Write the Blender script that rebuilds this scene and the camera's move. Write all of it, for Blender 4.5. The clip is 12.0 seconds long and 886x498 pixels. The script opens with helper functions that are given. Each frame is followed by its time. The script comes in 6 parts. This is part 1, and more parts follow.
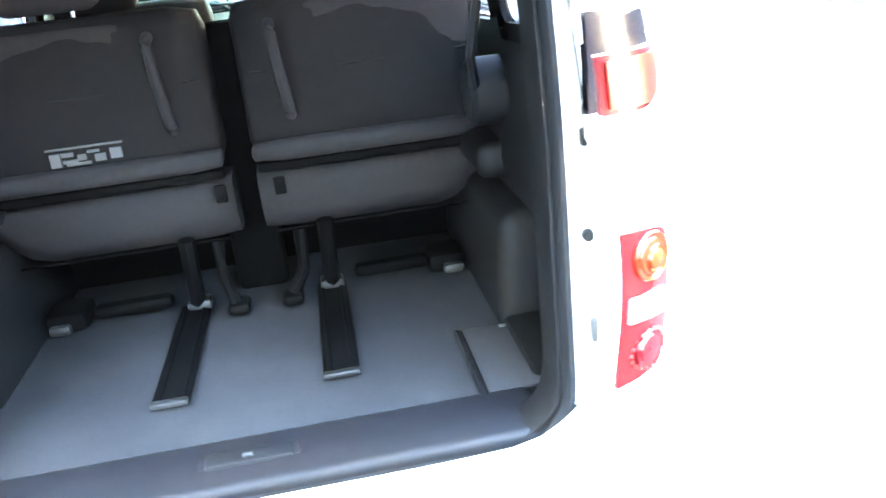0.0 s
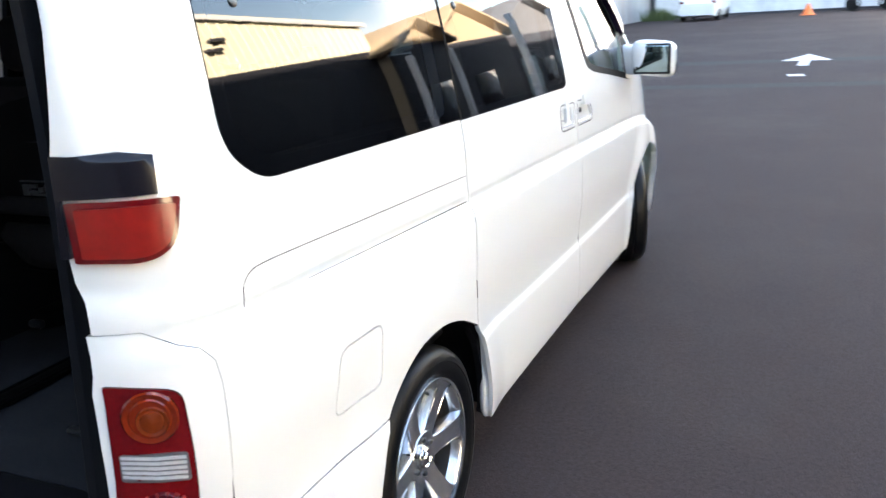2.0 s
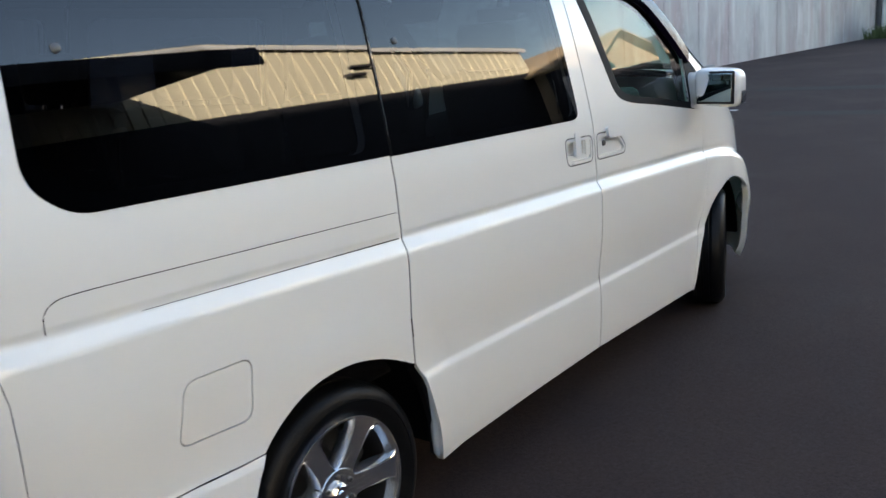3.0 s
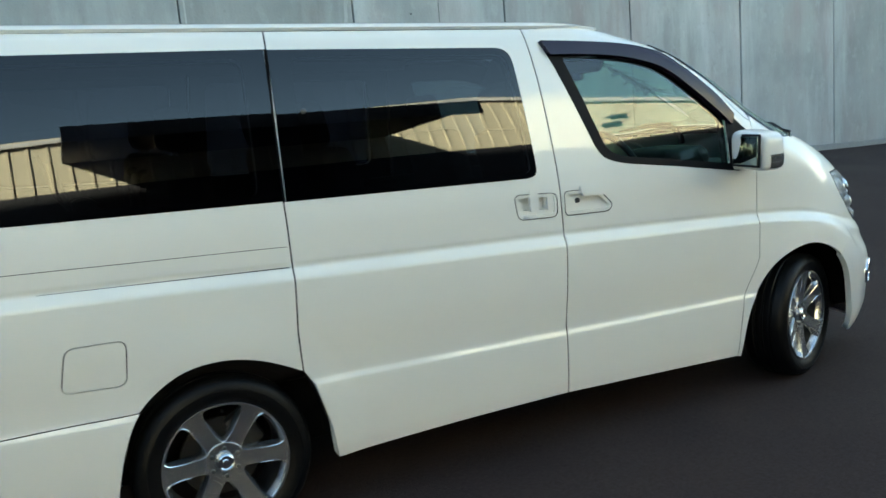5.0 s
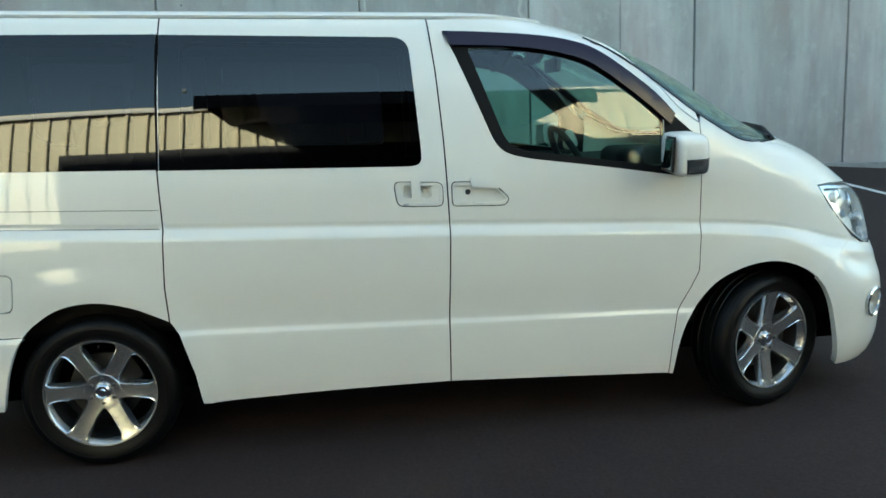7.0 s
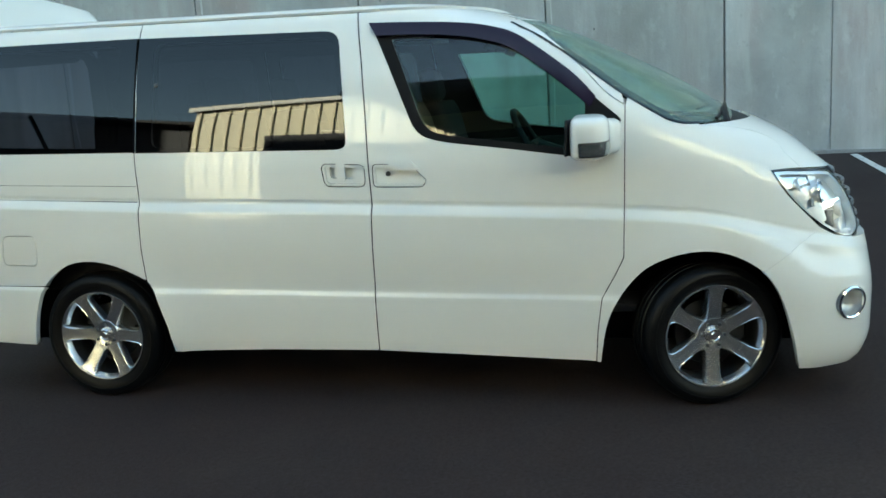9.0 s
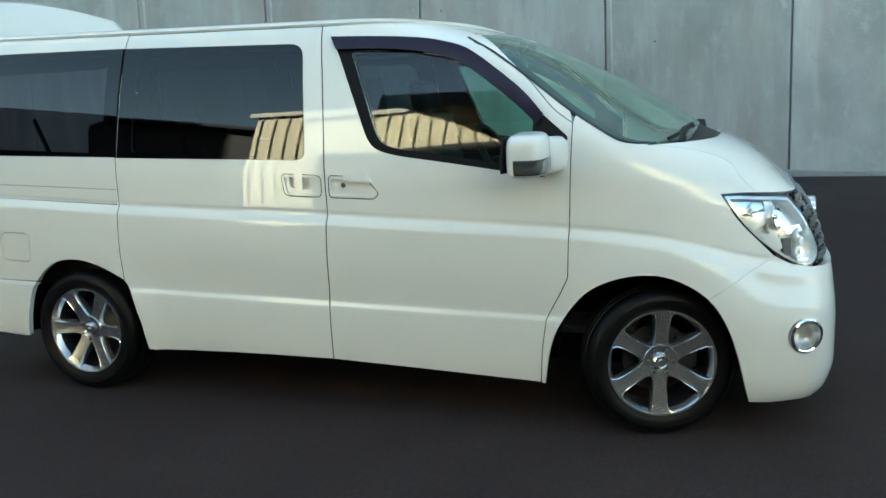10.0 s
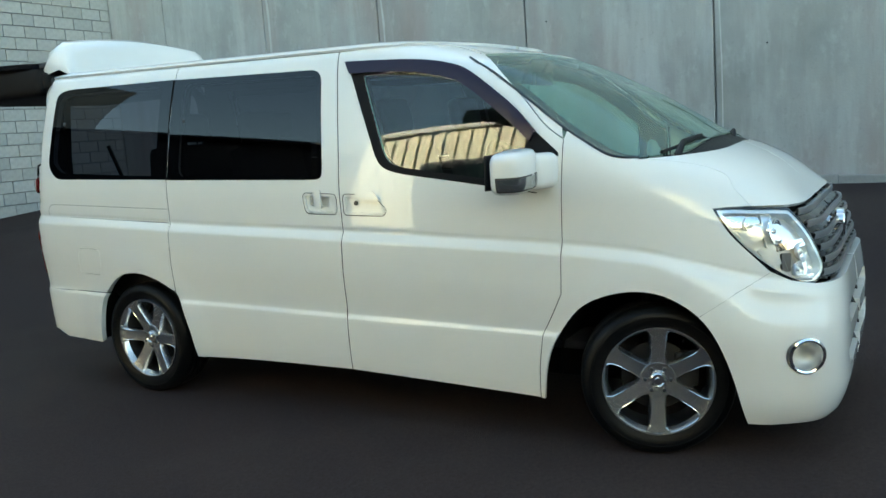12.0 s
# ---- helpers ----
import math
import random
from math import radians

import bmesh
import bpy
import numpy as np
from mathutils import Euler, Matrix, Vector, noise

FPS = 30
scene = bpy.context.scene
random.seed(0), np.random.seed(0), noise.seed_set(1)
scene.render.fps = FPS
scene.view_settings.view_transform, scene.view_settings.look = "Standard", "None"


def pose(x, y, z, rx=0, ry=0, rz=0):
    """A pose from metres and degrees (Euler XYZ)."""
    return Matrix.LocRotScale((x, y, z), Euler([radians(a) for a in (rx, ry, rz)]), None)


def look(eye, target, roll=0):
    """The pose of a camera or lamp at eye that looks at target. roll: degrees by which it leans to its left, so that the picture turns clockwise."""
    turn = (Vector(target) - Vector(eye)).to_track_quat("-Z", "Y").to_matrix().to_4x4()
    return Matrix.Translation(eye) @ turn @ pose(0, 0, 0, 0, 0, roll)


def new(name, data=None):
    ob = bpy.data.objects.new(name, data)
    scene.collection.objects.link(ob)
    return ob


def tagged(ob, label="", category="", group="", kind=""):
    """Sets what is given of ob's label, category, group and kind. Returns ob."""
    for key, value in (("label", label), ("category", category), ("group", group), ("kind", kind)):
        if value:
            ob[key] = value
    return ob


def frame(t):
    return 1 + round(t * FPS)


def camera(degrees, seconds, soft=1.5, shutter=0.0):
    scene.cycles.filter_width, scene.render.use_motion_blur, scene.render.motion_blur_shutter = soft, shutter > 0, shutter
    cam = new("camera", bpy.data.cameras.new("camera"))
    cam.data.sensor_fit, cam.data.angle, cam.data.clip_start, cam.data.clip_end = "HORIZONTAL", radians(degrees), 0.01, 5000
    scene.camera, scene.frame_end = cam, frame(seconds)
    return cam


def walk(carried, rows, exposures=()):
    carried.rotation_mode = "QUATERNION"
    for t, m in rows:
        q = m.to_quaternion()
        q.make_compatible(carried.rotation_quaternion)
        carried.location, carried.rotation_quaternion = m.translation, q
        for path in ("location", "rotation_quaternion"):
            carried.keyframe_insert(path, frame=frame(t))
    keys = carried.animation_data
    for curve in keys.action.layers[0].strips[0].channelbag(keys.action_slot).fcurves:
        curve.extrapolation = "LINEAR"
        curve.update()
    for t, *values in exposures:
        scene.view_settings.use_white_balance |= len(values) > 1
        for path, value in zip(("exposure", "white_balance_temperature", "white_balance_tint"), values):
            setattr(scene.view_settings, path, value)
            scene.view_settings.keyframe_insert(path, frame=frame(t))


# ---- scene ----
cam = camera(55.0, 12.0, shutter=0.3)
PATH = [
    (0, (0.236, -2.324, 1.519), (0.473, -0.459, 0.835), -6.6),
    (0.5, (0.584, -2.332, 1.512), (0.67, -0.459, 0.817), -4.0),
    (1, (0.946, -2.173, 1.502), (0.849, -0.296, 0.819), -1.2),
    (1.5, (1.357, -2.02, 1.551), (0.949, -0.159, 0.941), -4.0),
    (2, (1.825, -1.909, 1.587), (1.018, -0.169, 1.019), -3.8),
    (2.5, (2.144, -1.676, 1.56), (1.086, -0.067, 1.021), -3.2),
    (2.7, (2.272, -1.595, 1.567), (1.147, -0.024, 1.047), -3.9),
    (4.3, (3.377, -0.863, 1.54), (1.737, 0.218, 1.166), -5.0),
    (4.5, (3.541, -0.798, 1.555), (1.838, 0.183, 1.184), -4.5),
    (5, (3.813, -0.526, 1.547), (2.044, 0.345, 1.21), -4.7),
    (5.5, (3.95, -0.191, 1.611), (2.138, 0.574, 1.25), -3.0),
    (6, (4.204, 0.172, 1.55), (2.313, 0.74, 1.229), -3.7),
    (6.5, (4.367, 0.524, 1.485), (2.449, 1.016, 1.207), -1.4),
    (6.7, (4.38, 0.698, 1.489), (2.445, 1.106, 1.189), -1.9),
    (8.3, (4.526, 2.018, 1.416), (2.576, 1.826, 1.016), -1.1),
    (8.5, (4.52, 2.168, 1.426), (2.572, 1.91, 1.051), -3.3),
    (9, (4.559, 2.619, 1.416), (2.638, 2.187, 1.069), -3.5),
    (9.5, (4.543, 2.933, 1.375), (2.63, 2.428, 1.081), -5.7),
    (10, (4.383, 3.263, 1.411), (2.521, 2.607, 1.093), -2.3),
    (10.5, (4.286, 3.589, 1.438), (2.473, 2.796, 1.146), -3.0),
    (11, (4.254, 3.829, 1.459), (2.513, 2.895, 1.145), -3.1),
    (11.5, (4.22, 3.876, 1.447), (2.49, 2.91, 1.178), -3.3),
    (12, (4.188, 3.913, 1.418), (2.469, 2.928, 1.14), -4.0),
]
EXPOSURES = [
    (0.0, 9.25, 7500, 8), (0.5, 8.5, 7550, 10), (1.0, 7.6, 7650, 8), (1.5, 6.7, 7650, 8), (2.0, 4.58, 7300, 14), (2.5, 3.46, 7250, 14),
    (4.5, 3.13, 7200, 2), (5.5, 3.13, 7150, -7), (12.0, 3.14, 7300, -6),
]
walk(cam, [(t, look(eye, target, roll)) for t, eye, target, roll in PATH], EXPOSURES)

# ---- daylight: the sun stands behind the high wall, so the yard lies in open shade ----
SUN_HEIGHT, SUN_SIDE = 20.0, -130.0
world = bpy.data.worlds.new("sky")
scene.world = world
world.use_nodes = True
wn, wl = world.node_tree.nodes, world.node_tree.links
sky = wn.new("ShaderNodeTexSky")
sky.sky_type, sky.sun_disc = "NISHITA", False
sky.dust_density = 0.3
sky.sun_elevation, sky.sun_rotation = radians(SUN_HEIGHT), radians(SUN_SIDE)
cloud_place = wn.new("ShaderNodeTexCoord")
cloud_noise = wn.new("ShaderNodeTexNoise")
cloud_noise.inputs["Scale"].default_value, cloud_noise.inputs["Detail"].default_value = 2.6, 8.0
cloud_ramp = wn.new("ShaderNodeValToRGB")
cloud_ramp.color_ramp.elements[0].position, cloud_ramp.color_ramp.elements[1].position = 0.55, 0.72
cloud_mix = wn.new("ShaderNodeMixRGB")
cloud_mix.inputs["Color2"].default_value = (10.5, 10.5, 10.7, 1)
wl.new(cloud_place.outputs["Generated"], cloud_noise.inputs["Vector"])
wl.new(cloud_noise.outputs["Fac"], cloud_ramp.inputs["Fac"])
cloud_way = wn.new("ShaderNodeVectorMath")
cloud_way.operation = "DOT_PRODUCT"
cloud_way.inputs[1].default_value = (-0.9, 1.0, 0.0)
cloud_bank = wn.new("ShaderNodeMapRange")
cloud_bank.interpolation_type = "SMOOTHSTEP"
cloud_bank.inputs["From Min"].default_value, cloud_bank.inputs["From Max"].default_value = -0.45, -0.05
cloud_share = wn.new("ShaderNodeMath")
cloud_share.operation = "MULTIPLY"
wl.new(cloud_place.outputs["Generated"], cloud_way.inputs[0])
wl.new(cloud_way.outputs["Value"], cloud_bank.inputs["Value"])
wl.new(cloud_ramp.outputs["Color"], cloud_share.inputs[0])
wl.new(cloud_bank.outputs[0], cloud_share.inputs[1])
wl.new(cloud_share.outputs[0], cloud_mix.inputs["Fac"])
wl.new(sky.outputs["Color"], cloud_mix.inputs["Color1"])
wl.new(cloud_mix.outputs["Color"], wn["Background"].inputs["Color"])
wn["Background"].inputs["Strength"].default_value = 0.075
sun = new("sun", bpy.data.lights.new("sun", "SUN"))
sun.data.energy, sun.data.angle, sun.data.color = 5.0, radians(0.53), (1.0, 0.95, 0.88)
_a, _e = radians(SUN_SIDE), radians(SUN_HEIGHT)
sun.matrix_world = look((math.sin(_a) * math.cos(_e) * 60, math.cos(_a) * math.cos(_e) * 60, math.sin(_e) * 60), (0, 0, 0))

# ---- materials ----
def material(name, colour, rough=0.5, metal=0.0, vary=0.0, scale=8.0, bump=0.0, bump_scale=60.0, coat=0.0, rough_vary=0.0, second=None, second_scale=1.2, second_edge=(0.45, 0.65), per_piece=0.0, specular=0.5):
    m = bpy.data.materials.new(name)
    m.use_nodes = True
    n, l = m.node_tree.nodes, m.node_tree.links
    p = n["Principled BSDF"]
    p.inputs["Base Color"].default_value = (*colour, 1)
    p.inputs["Roughness"].default_value, p.inputs["Metallic"].default_value = rough, metal
    p.inputs["Coat Weight"].default_value, p.inputs["Coat Roughness"].default_value = coat, 0.03
    p.inputs["Specular IOR Level"].default_value = specular
    co = n.new("ShaderNodeTexCoord")
    last = None
    if vary or second or per_piece:
        rgb = n.new("ShaderNodeRGB")
        rgb.outputs[0].default_value = (*colour, 1)
        last = rgb.outputs[0]
    if second:
        big = n.new("ShaderNodeTexNoise")
        big.inputs["Scale"].default_value, big.inputs["Detail"].default_value, big.inputs["Roughness"].default_value = second_scale, 7.0, 0.65
        l.new(co.outputs["Object"], big.inputs["Vector"])
        ramp = n.new("ShaderNodeMapRange")
        ramp.inputs["From Min"].default_value, ramp.inputs["From Max"].default_value = second_edge
        l.new(big.outputs["Fac"], ramp.inputs["Value"])
        mix = n.new("ShaderNodeMixRGB")
        mix.inputs["Color2"].default_value = (*second, 1)
        l.new(ramp.outputs[0], mix.inputs["Fac"])
        l.new(last, mix.inputs["Color1"])
        last = mix.outputs[0]
    if vary or per_piece:
        hsv = n.new("ShaderNodeHueSaturation")
        l.new(last, hsv.inputs["Color"])
        value = n.new("ShaderNodeMapRange")
        if per_piece:
            info = n.new("ShaderNodeObjectInfo")
            l.new(info.outputs["Random"], value.inputs["Value"])
            value.inputs["To Min"].default_value, value.inputs["To Max"].default_value = 1 - per_piece, 1 + per_piece
            l.new(value.outputs[0], hsv.inputs["Value"])
            last = hsv.outputs[0]
        if vary:
            fine = n.new("ShaderNodeTexNoise")
            fine.inputs["Scale"].default_value, fine.inputs["Detail"].default_value, fine.inputs["Roughness"].default_value = scale, 8.0, 0.7
            l.new(co.outputs["Object"], fine.inputs["Vector"])
            hsv2 = n.new("ShaderNodeHueSaturation")
            v2 = n.new("ShaderNodeMapRange")
            v2.inputs["From Min"].default_value, v2.inputs["From Max"].default_value = 0.25, 0.75
            v2.inputs["To Min"].default_value, v2.inputs["To Max"].default_value = 1 - vary, 1 + vary
            l.new(fine.outputs["Fac"], v2.inputs["Value"])
            l.new(v2.outputs[0], hsv2.inputs["Value"])
            l.new(last, hsv2.inputs["Color"])
            last = hsv2.outputs[0]
            if rough_vary:
                r2 = n.new("ShaderNodeMapRange")
                r2.inputs["To Min"].default_value, r2.inputs["To Max"].default_value = rough - rough_vary, rough + rough_vary
                l.new(fine.outputs["Fac"], r2.inputs["Value"])
                l.new(r2.outputs[0], p.inputs["Roughness"])
    if last:
        l.new(last, p.inputs["Base Color"])
    if bump:
        grain = n.new("ShaderNodeTexNoise")
        grain.inputs["Scale"].default_value, grain.inputs["Detail"].default_value = bump_scale, 4.0
        l.new(co.outputs["Object"], grain.inputs["Vector"])
        b = n.new("ShaderNodeBump")
        b.inputs["Strength"].default_value, b.inputs["Distance"].default_value = bump, 0.01
        l.new(grain.outputs["Fac"], b.inputs["Height"])
        l.new(b.outputs[0], p.inputs["Normal"])
    return m


def glass(name, tint, ior=1.5, rough=0.0):
    m = bpy.data.materials.new(name)
    m.use_nodes = True
    n, l = m.node_tree.nodes, m.node_tree.links
    n.remove(n["Principled BSDF"])
    clear, shine, mix = n.new("ShaderNodeBsdfTransparent"), n.new("ShaderNodeBsdfGlossy"), n.new("ShaderNodeMixShader")
    clear.inputs["Color"].default_value = (*tint, 1)
    shine.inputs["Roughness"].default_value = rough
    facing, power, gain = n.new("ShaderNodeLayerWeight"), n.new("ShaderNodeMath"), n.new("ShaderNodeMath")
    facing.inputs["Blend"].default_value = 0.5
    power.operation, gain.operation = "POWER", "MULTIPLY_ADD"
    least = 1.65 * ((ior - 1) / (ior + 1)) ** 2
    power.inputs[1].default_value = 5.0
    gain.inputs[1].default_value, gain.inputs[2].default_value = 1 - least, least
    l.new(facing.outputs["Facing"], power.inputs[0])
    l.new(power.outputs[0], gain.inputs[0])
    l.new(gain.outputs[0], mix.inputs[0])
    l.new(clear.outputs[0], mix.inputs[1])
    l.new(shine.outputs[0], mix.inputs[2])
    l.new(mix.outputs[0], n["Material Output"].inputs["Surface"])
    return m


PAINT = material("pearl_white_paint", (0.79, 0.79, 0.755), 0.38, coat=1.0, vary=0.012, scale=900.0)
PAINT.node_tree.nodes["Principled BSDF"].inputs["Coat IOR"].default_value = 1.48
BLACK_PLASTIC = material("black_plastic", (0.007, 0.007, 0.008), 0.5, vary=0.15, scale=30, bump=0.15, bump_scale=400, specular=0.25)
LAMP_CAP = material("smoked_black_lens", (0.007, 0.006, 0.009), 0.2, specular=0.3)
GLOSS_BLACK = material("gloss_black_trim", (0.010, 0.010, 0.012), 0.12, coat=0.6)
VISOR = material("smoked_visor", (0.016, 0.009, 0.026), 0.22, specular=0.35)
RUBBER = material("tyre_rubber", (0.0045, 0.0044, 0.0045), 0.40, vary=0.25, scale=14, bump=0.15, bump_scale=160, specular=0.16)
SEAL = material("rubber_seal", (0.007, 0.007, 0.008), 0.6, vary=0.15, scale=20, specular=0.14)
ALLOY = material("silver_alloy", (0.58, 0.58, 0.585), 0.24, 0.92, vary=0.05, scale=25)
SATIN = material("satin_chrome", (0.34, 0.345, 0.35), 0.38, 0.6, vary=0.05, scale=25)
CLEAR_LAMP = material("clear_silvered_lens", (0.46, 0.48, 0.48), 0.14, 0.9, vary=0.25, scale=45)
LAMP_BOWL = material("aluminised_reflector", (0.88, 0.90, 0.91), 0.22, 0.6)
FOG_BOWL = material("fog_lamp_reflector", (0.66, 0.66, 0.66), 0.34, 0.5)
MIRROR = material("mirror_glass", (0.30, 0.38, 0.38), 0.02, 1.0)
CHROME = material("chrome", (0.85, 0.85, 0.86), 0.06, 1.0)
DARK_METAL = material("dark_steel", (0.10, 0.10, 0.10), 0.45, 0.9, vary=0.2, scale=20)
UNDER = material("underbody_black", (0.004, 0.004, 0.004), 0.85, vary=0.2, scale=10, specular=0.1)
TINT = glass("privacy_glass", (0.095, 0.10, 0.12), 1.47)
CLEAR = glass("green_glass", (0.50, 0.76, 0.68), 1.52)
def hazed(m, colour, share):
    """Mixes a flat diffuse colour into a pane, a painted haze that brightens it."""
    n, l = m.node_tree.nodes, m.node_tree.links
    out = n["Material Output"].inputs["Surface"]
    haze, mix = n.new("ShaderNodeBsdfDiffuse"), n.new("ShaderNodeMixShader")
    haze.inputs["Color"].default_value = (*colour, 1)
    mix.inputs[0].default_value = share
    l.new(out.links[0].from_socket, mix.inputs[1])
    l.new(haze.outputs[0], mix.inputs[2])
    l.new(mix.outputs[0], out)
    return m


# pale green haze painted into the glass to lighten it
SCREEN = hazed(glass("hazed_windscreen_glass", (0.62, 0.82, 0.70), 1.52), (0.44, 0.62, 0.52), 0.19)
LENS_CLEAR = glass("clear_lens", (0.93, 0.95, 0.95), 1.45)
RED_LENS = material("red_lens", (0.12, 0.0025, 0.004), 0.15, coat=0.2, vary=0.2, scale=60)
RED_GLOW = material("orange_red_lens", (0.23, 0.0062, 0.0035), 0.28, coat=0.10, vary=0.25, scale=18)
DEEP_RED = material("deep_red_reflector", (0.10, 0.002, 0.004), 0.15, coat=0.35, vary=0.3, scale=90)
AMBER = material("amber_lens", (0.165, 0.014, 0.003), 0.12, coat=0.25, vary=0.2, scale=60)
WHITE_LENS = material("white_lens", (0.50, 0.50, 0.50), 0.12, coat=0.5, vary=0.2, scale=80)
# black of rails and brackets; also stands in for shade round the seats
INK = material("matt_black_and_shade", (0.0022, 0.0021, 0.0021), 0.75, vary=0.2, scale=20, specular=0.06)
AMBER_DARK = material("dark_amber_lens", (0.15, 0.020, 0.003), 0.12, coat=0.3, vary=0.2, scale=60)
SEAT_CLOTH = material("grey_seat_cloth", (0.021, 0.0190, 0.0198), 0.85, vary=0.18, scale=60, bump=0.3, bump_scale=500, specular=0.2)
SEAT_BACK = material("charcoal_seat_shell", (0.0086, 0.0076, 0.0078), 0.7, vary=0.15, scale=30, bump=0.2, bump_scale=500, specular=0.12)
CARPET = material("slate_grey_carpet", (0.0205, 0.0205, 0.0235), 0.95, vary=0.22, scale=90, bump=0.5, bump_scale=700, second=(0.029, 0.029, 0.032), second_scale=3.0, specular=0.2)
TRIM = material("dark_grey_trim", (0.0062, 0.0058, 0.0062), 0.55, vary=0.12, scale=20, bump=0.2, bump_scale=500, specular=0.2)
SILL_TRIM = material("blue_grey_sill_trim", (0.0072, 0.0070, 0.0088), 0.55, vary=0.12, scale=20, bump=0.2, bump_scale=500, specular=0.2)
SILVER_PLASTIC = material("silver_plastic", (0.15, 0.15, 0.155), 0.4, 0.6)
LABEL_WHITE = material("printed_label", (0.10, 0.10, 0.10), 0.6)
DARK_RIM = material("dull_dark_metal", (0.03, 0.03, 0.031), 0.5, 0.5, vary=0.2, scale=12)
ASPHALT = material("asphalt", (0.0372, 0.0264, 0.0254), 0.85, vary=0.42, scale=55, bump=0.6, bump_scale=140, second=(0.049, 0.0370, 0.0340), second_scale=0.35, specular=0.12)
LINE_PAINT = material("road_paint", (0.62, 0.62, 0.60), 0.7, vary=0.2, scale=25, second=(0.25, 0.25, 0.24), second_scale=14, second_edge=(0.55, 0.7))
def weathered(name, base, light, pink, dark):
    """Old concrete: broad patches, runs of water down the face, pale lime and small pits."""
    m = material(name, base, 0.88, bump=0.3, bump_scale=34)
    n, l = m.node_tree.nodes, m.node_tree.links
    p = n["Principled BSDF"]
    at = n.new("ShaderNodeNewGeometry").outputs["Position"]
    info = n.new("ShaderNodeObjectInfo")
    last = n.new("ShaderNodeRGB").outputs[0]
    last.default_value = (*base, 1)

    def layer(last, colour, stretch, scale, lo, hi, most, shift):
        place = n.new("ShaderNodeMapping")
        place.inputs["Scale"].default_value, place.inputs["Location"].default_value = stretch, (shift, shift * 1.7, shift * 0.6)
        noise = n.new("ShaderNodeTexNoise")
        noise.inputs["Scale"].default_value, noise.inputs["Detail"].default_value, noise.inputs["Roughness"].default_value = scale, 8.0, 0.62
        span = n.new("ShaderNodeMapRange")
        span.inputs["From Min"].default_value, span.inputs["From Max"].default_value, span.inputs["To Max"].default_value = lo, hi, most
        mix = n.new("ShaderNodeMixRGB")
        mix.inputs["Color2"].default_value = (*colour, 1)
        l.new(at, place.inputs["Vector"])
        l.new(place.outputs[0], noise.inputs["Vector"])
        l.new(noise.outputs["Fac"], span.inputs["Value"])
        l.new(span.outputs[0], mix.inputs["Fac"])
        l.new(last, mix.inputs["Color1"])
        return mix.outputs[0]

    last = layer(last, pink, (1, 1, 0.30), 0.6, 0.44, 0.60, 0.9, 3.0)
    last = layer(last, dark, (1, 1, 0.75), 0.8, 0.48, 0.68, 0.60, 11.0)
    last = layer(last, light, (1, 1, 0.16), 1.6, 0.50, 0.68, 0.60, 23.0)
    last = layer(last, dark, (1, 1, 0.07), 4.0, 0.52, 0.76, 0.30, 31.0)
    last = layer(last, dark, (1, 1, 1), 13.0, 0.60, 0.72, 0.30, 41.0)
    last = layer(last, light, (1, 1, 0.6), 7.0, 0.56, 0.74, 0.35, 53.0)
    tone = n.new("ShaderNodeMapRange")
    tone.inputs["To Min"].default_value, tone.inputs["To Max"].default_value = 0.88, 1.10
    l.new(info.outputs["Random"], tone.inputs["Value"])
    hsv = n.new("ShaderNodeHueSaturation")
    l.new(tone.outputs[0], hsv.inputs["Value"])
    l.new(last, hsv.inputs["Color"])
    l.new(hsv.outputs[0], p.inputs["Base Color"])
    return m


CONCRETE = weathered("precast_concrete", (0.345, 0.35, 0.338), (0.50, 0.51, 0.50), (0.315, 0.262, 0.252), (0.20, 0.207, 0.20))
LIME = material("lime_streak", (0.46, 0.46, 0.45), 0.9, vary=0.2, scale=12, second=(0.36, 0.36, 0.35), second_scale=6)
GRASS = material("grass", (0.07, 0.10, 0.03), 0.8, vary=0.35, scale=9)
CONE = material("orange_plastic", (0.75, 0.17, 0.04), 0.6, vary=0.1, scale=6)
BROWN = material("brown_roof", (0.42, 0.32, 0.21), 0.8, vary=0.12, scale=2, bump=0.3, bump_scale=8)
GREY_ROOF = material("grey_roof", (0.12, 0.12, 0.125), 0.7, vary=0.12, scale=2)
PATCH = material("asphalt_patch", (0.021, 0.0195, 0.019), 0.85, vary=0.4, scale=60, bump=0.5, bump_scale=150, specular=0.25)
BLOCK = material("grey_concrete_block", (0.42, 0.42, 0.40), 0.9, vary=0.14, scale=14, bump=0.4, bump_scale=60, per_piece=0.10)
MORTAR = material("mortar", (0.23, 0.23, 0.225), 0.95, vary=0.15, scale=20)
CLADDING = material("cream_metal_cladding", (0.78, 0.71, 0.52), 0.5, vary=0.05, scale=2)
# canopy and dark fittings; on lower walls and the next building it paints shade
DARK_SHED = material("dark_canopy_and_shade", (0.03, 0.03, 0.035), 0.7, vary=0.1, scale=4)
WHITE_WALL = material("whitewashed_wall", (0.70, 0.70, 0.69), 0.85, vary=0.08, scale=3, second=(0.55, 0.55, 0.54), second_scale=0.8)
DOOR_PAINT = material("pale_teal_door_paint", (0.22, 0.29, 0.29), 0.6, vary=0.06, scale=3)
SILVER_CAR = material("silver_car_paint", (0.45, 0.46, 0.47), 0.3, 0.4, coat=1.0)

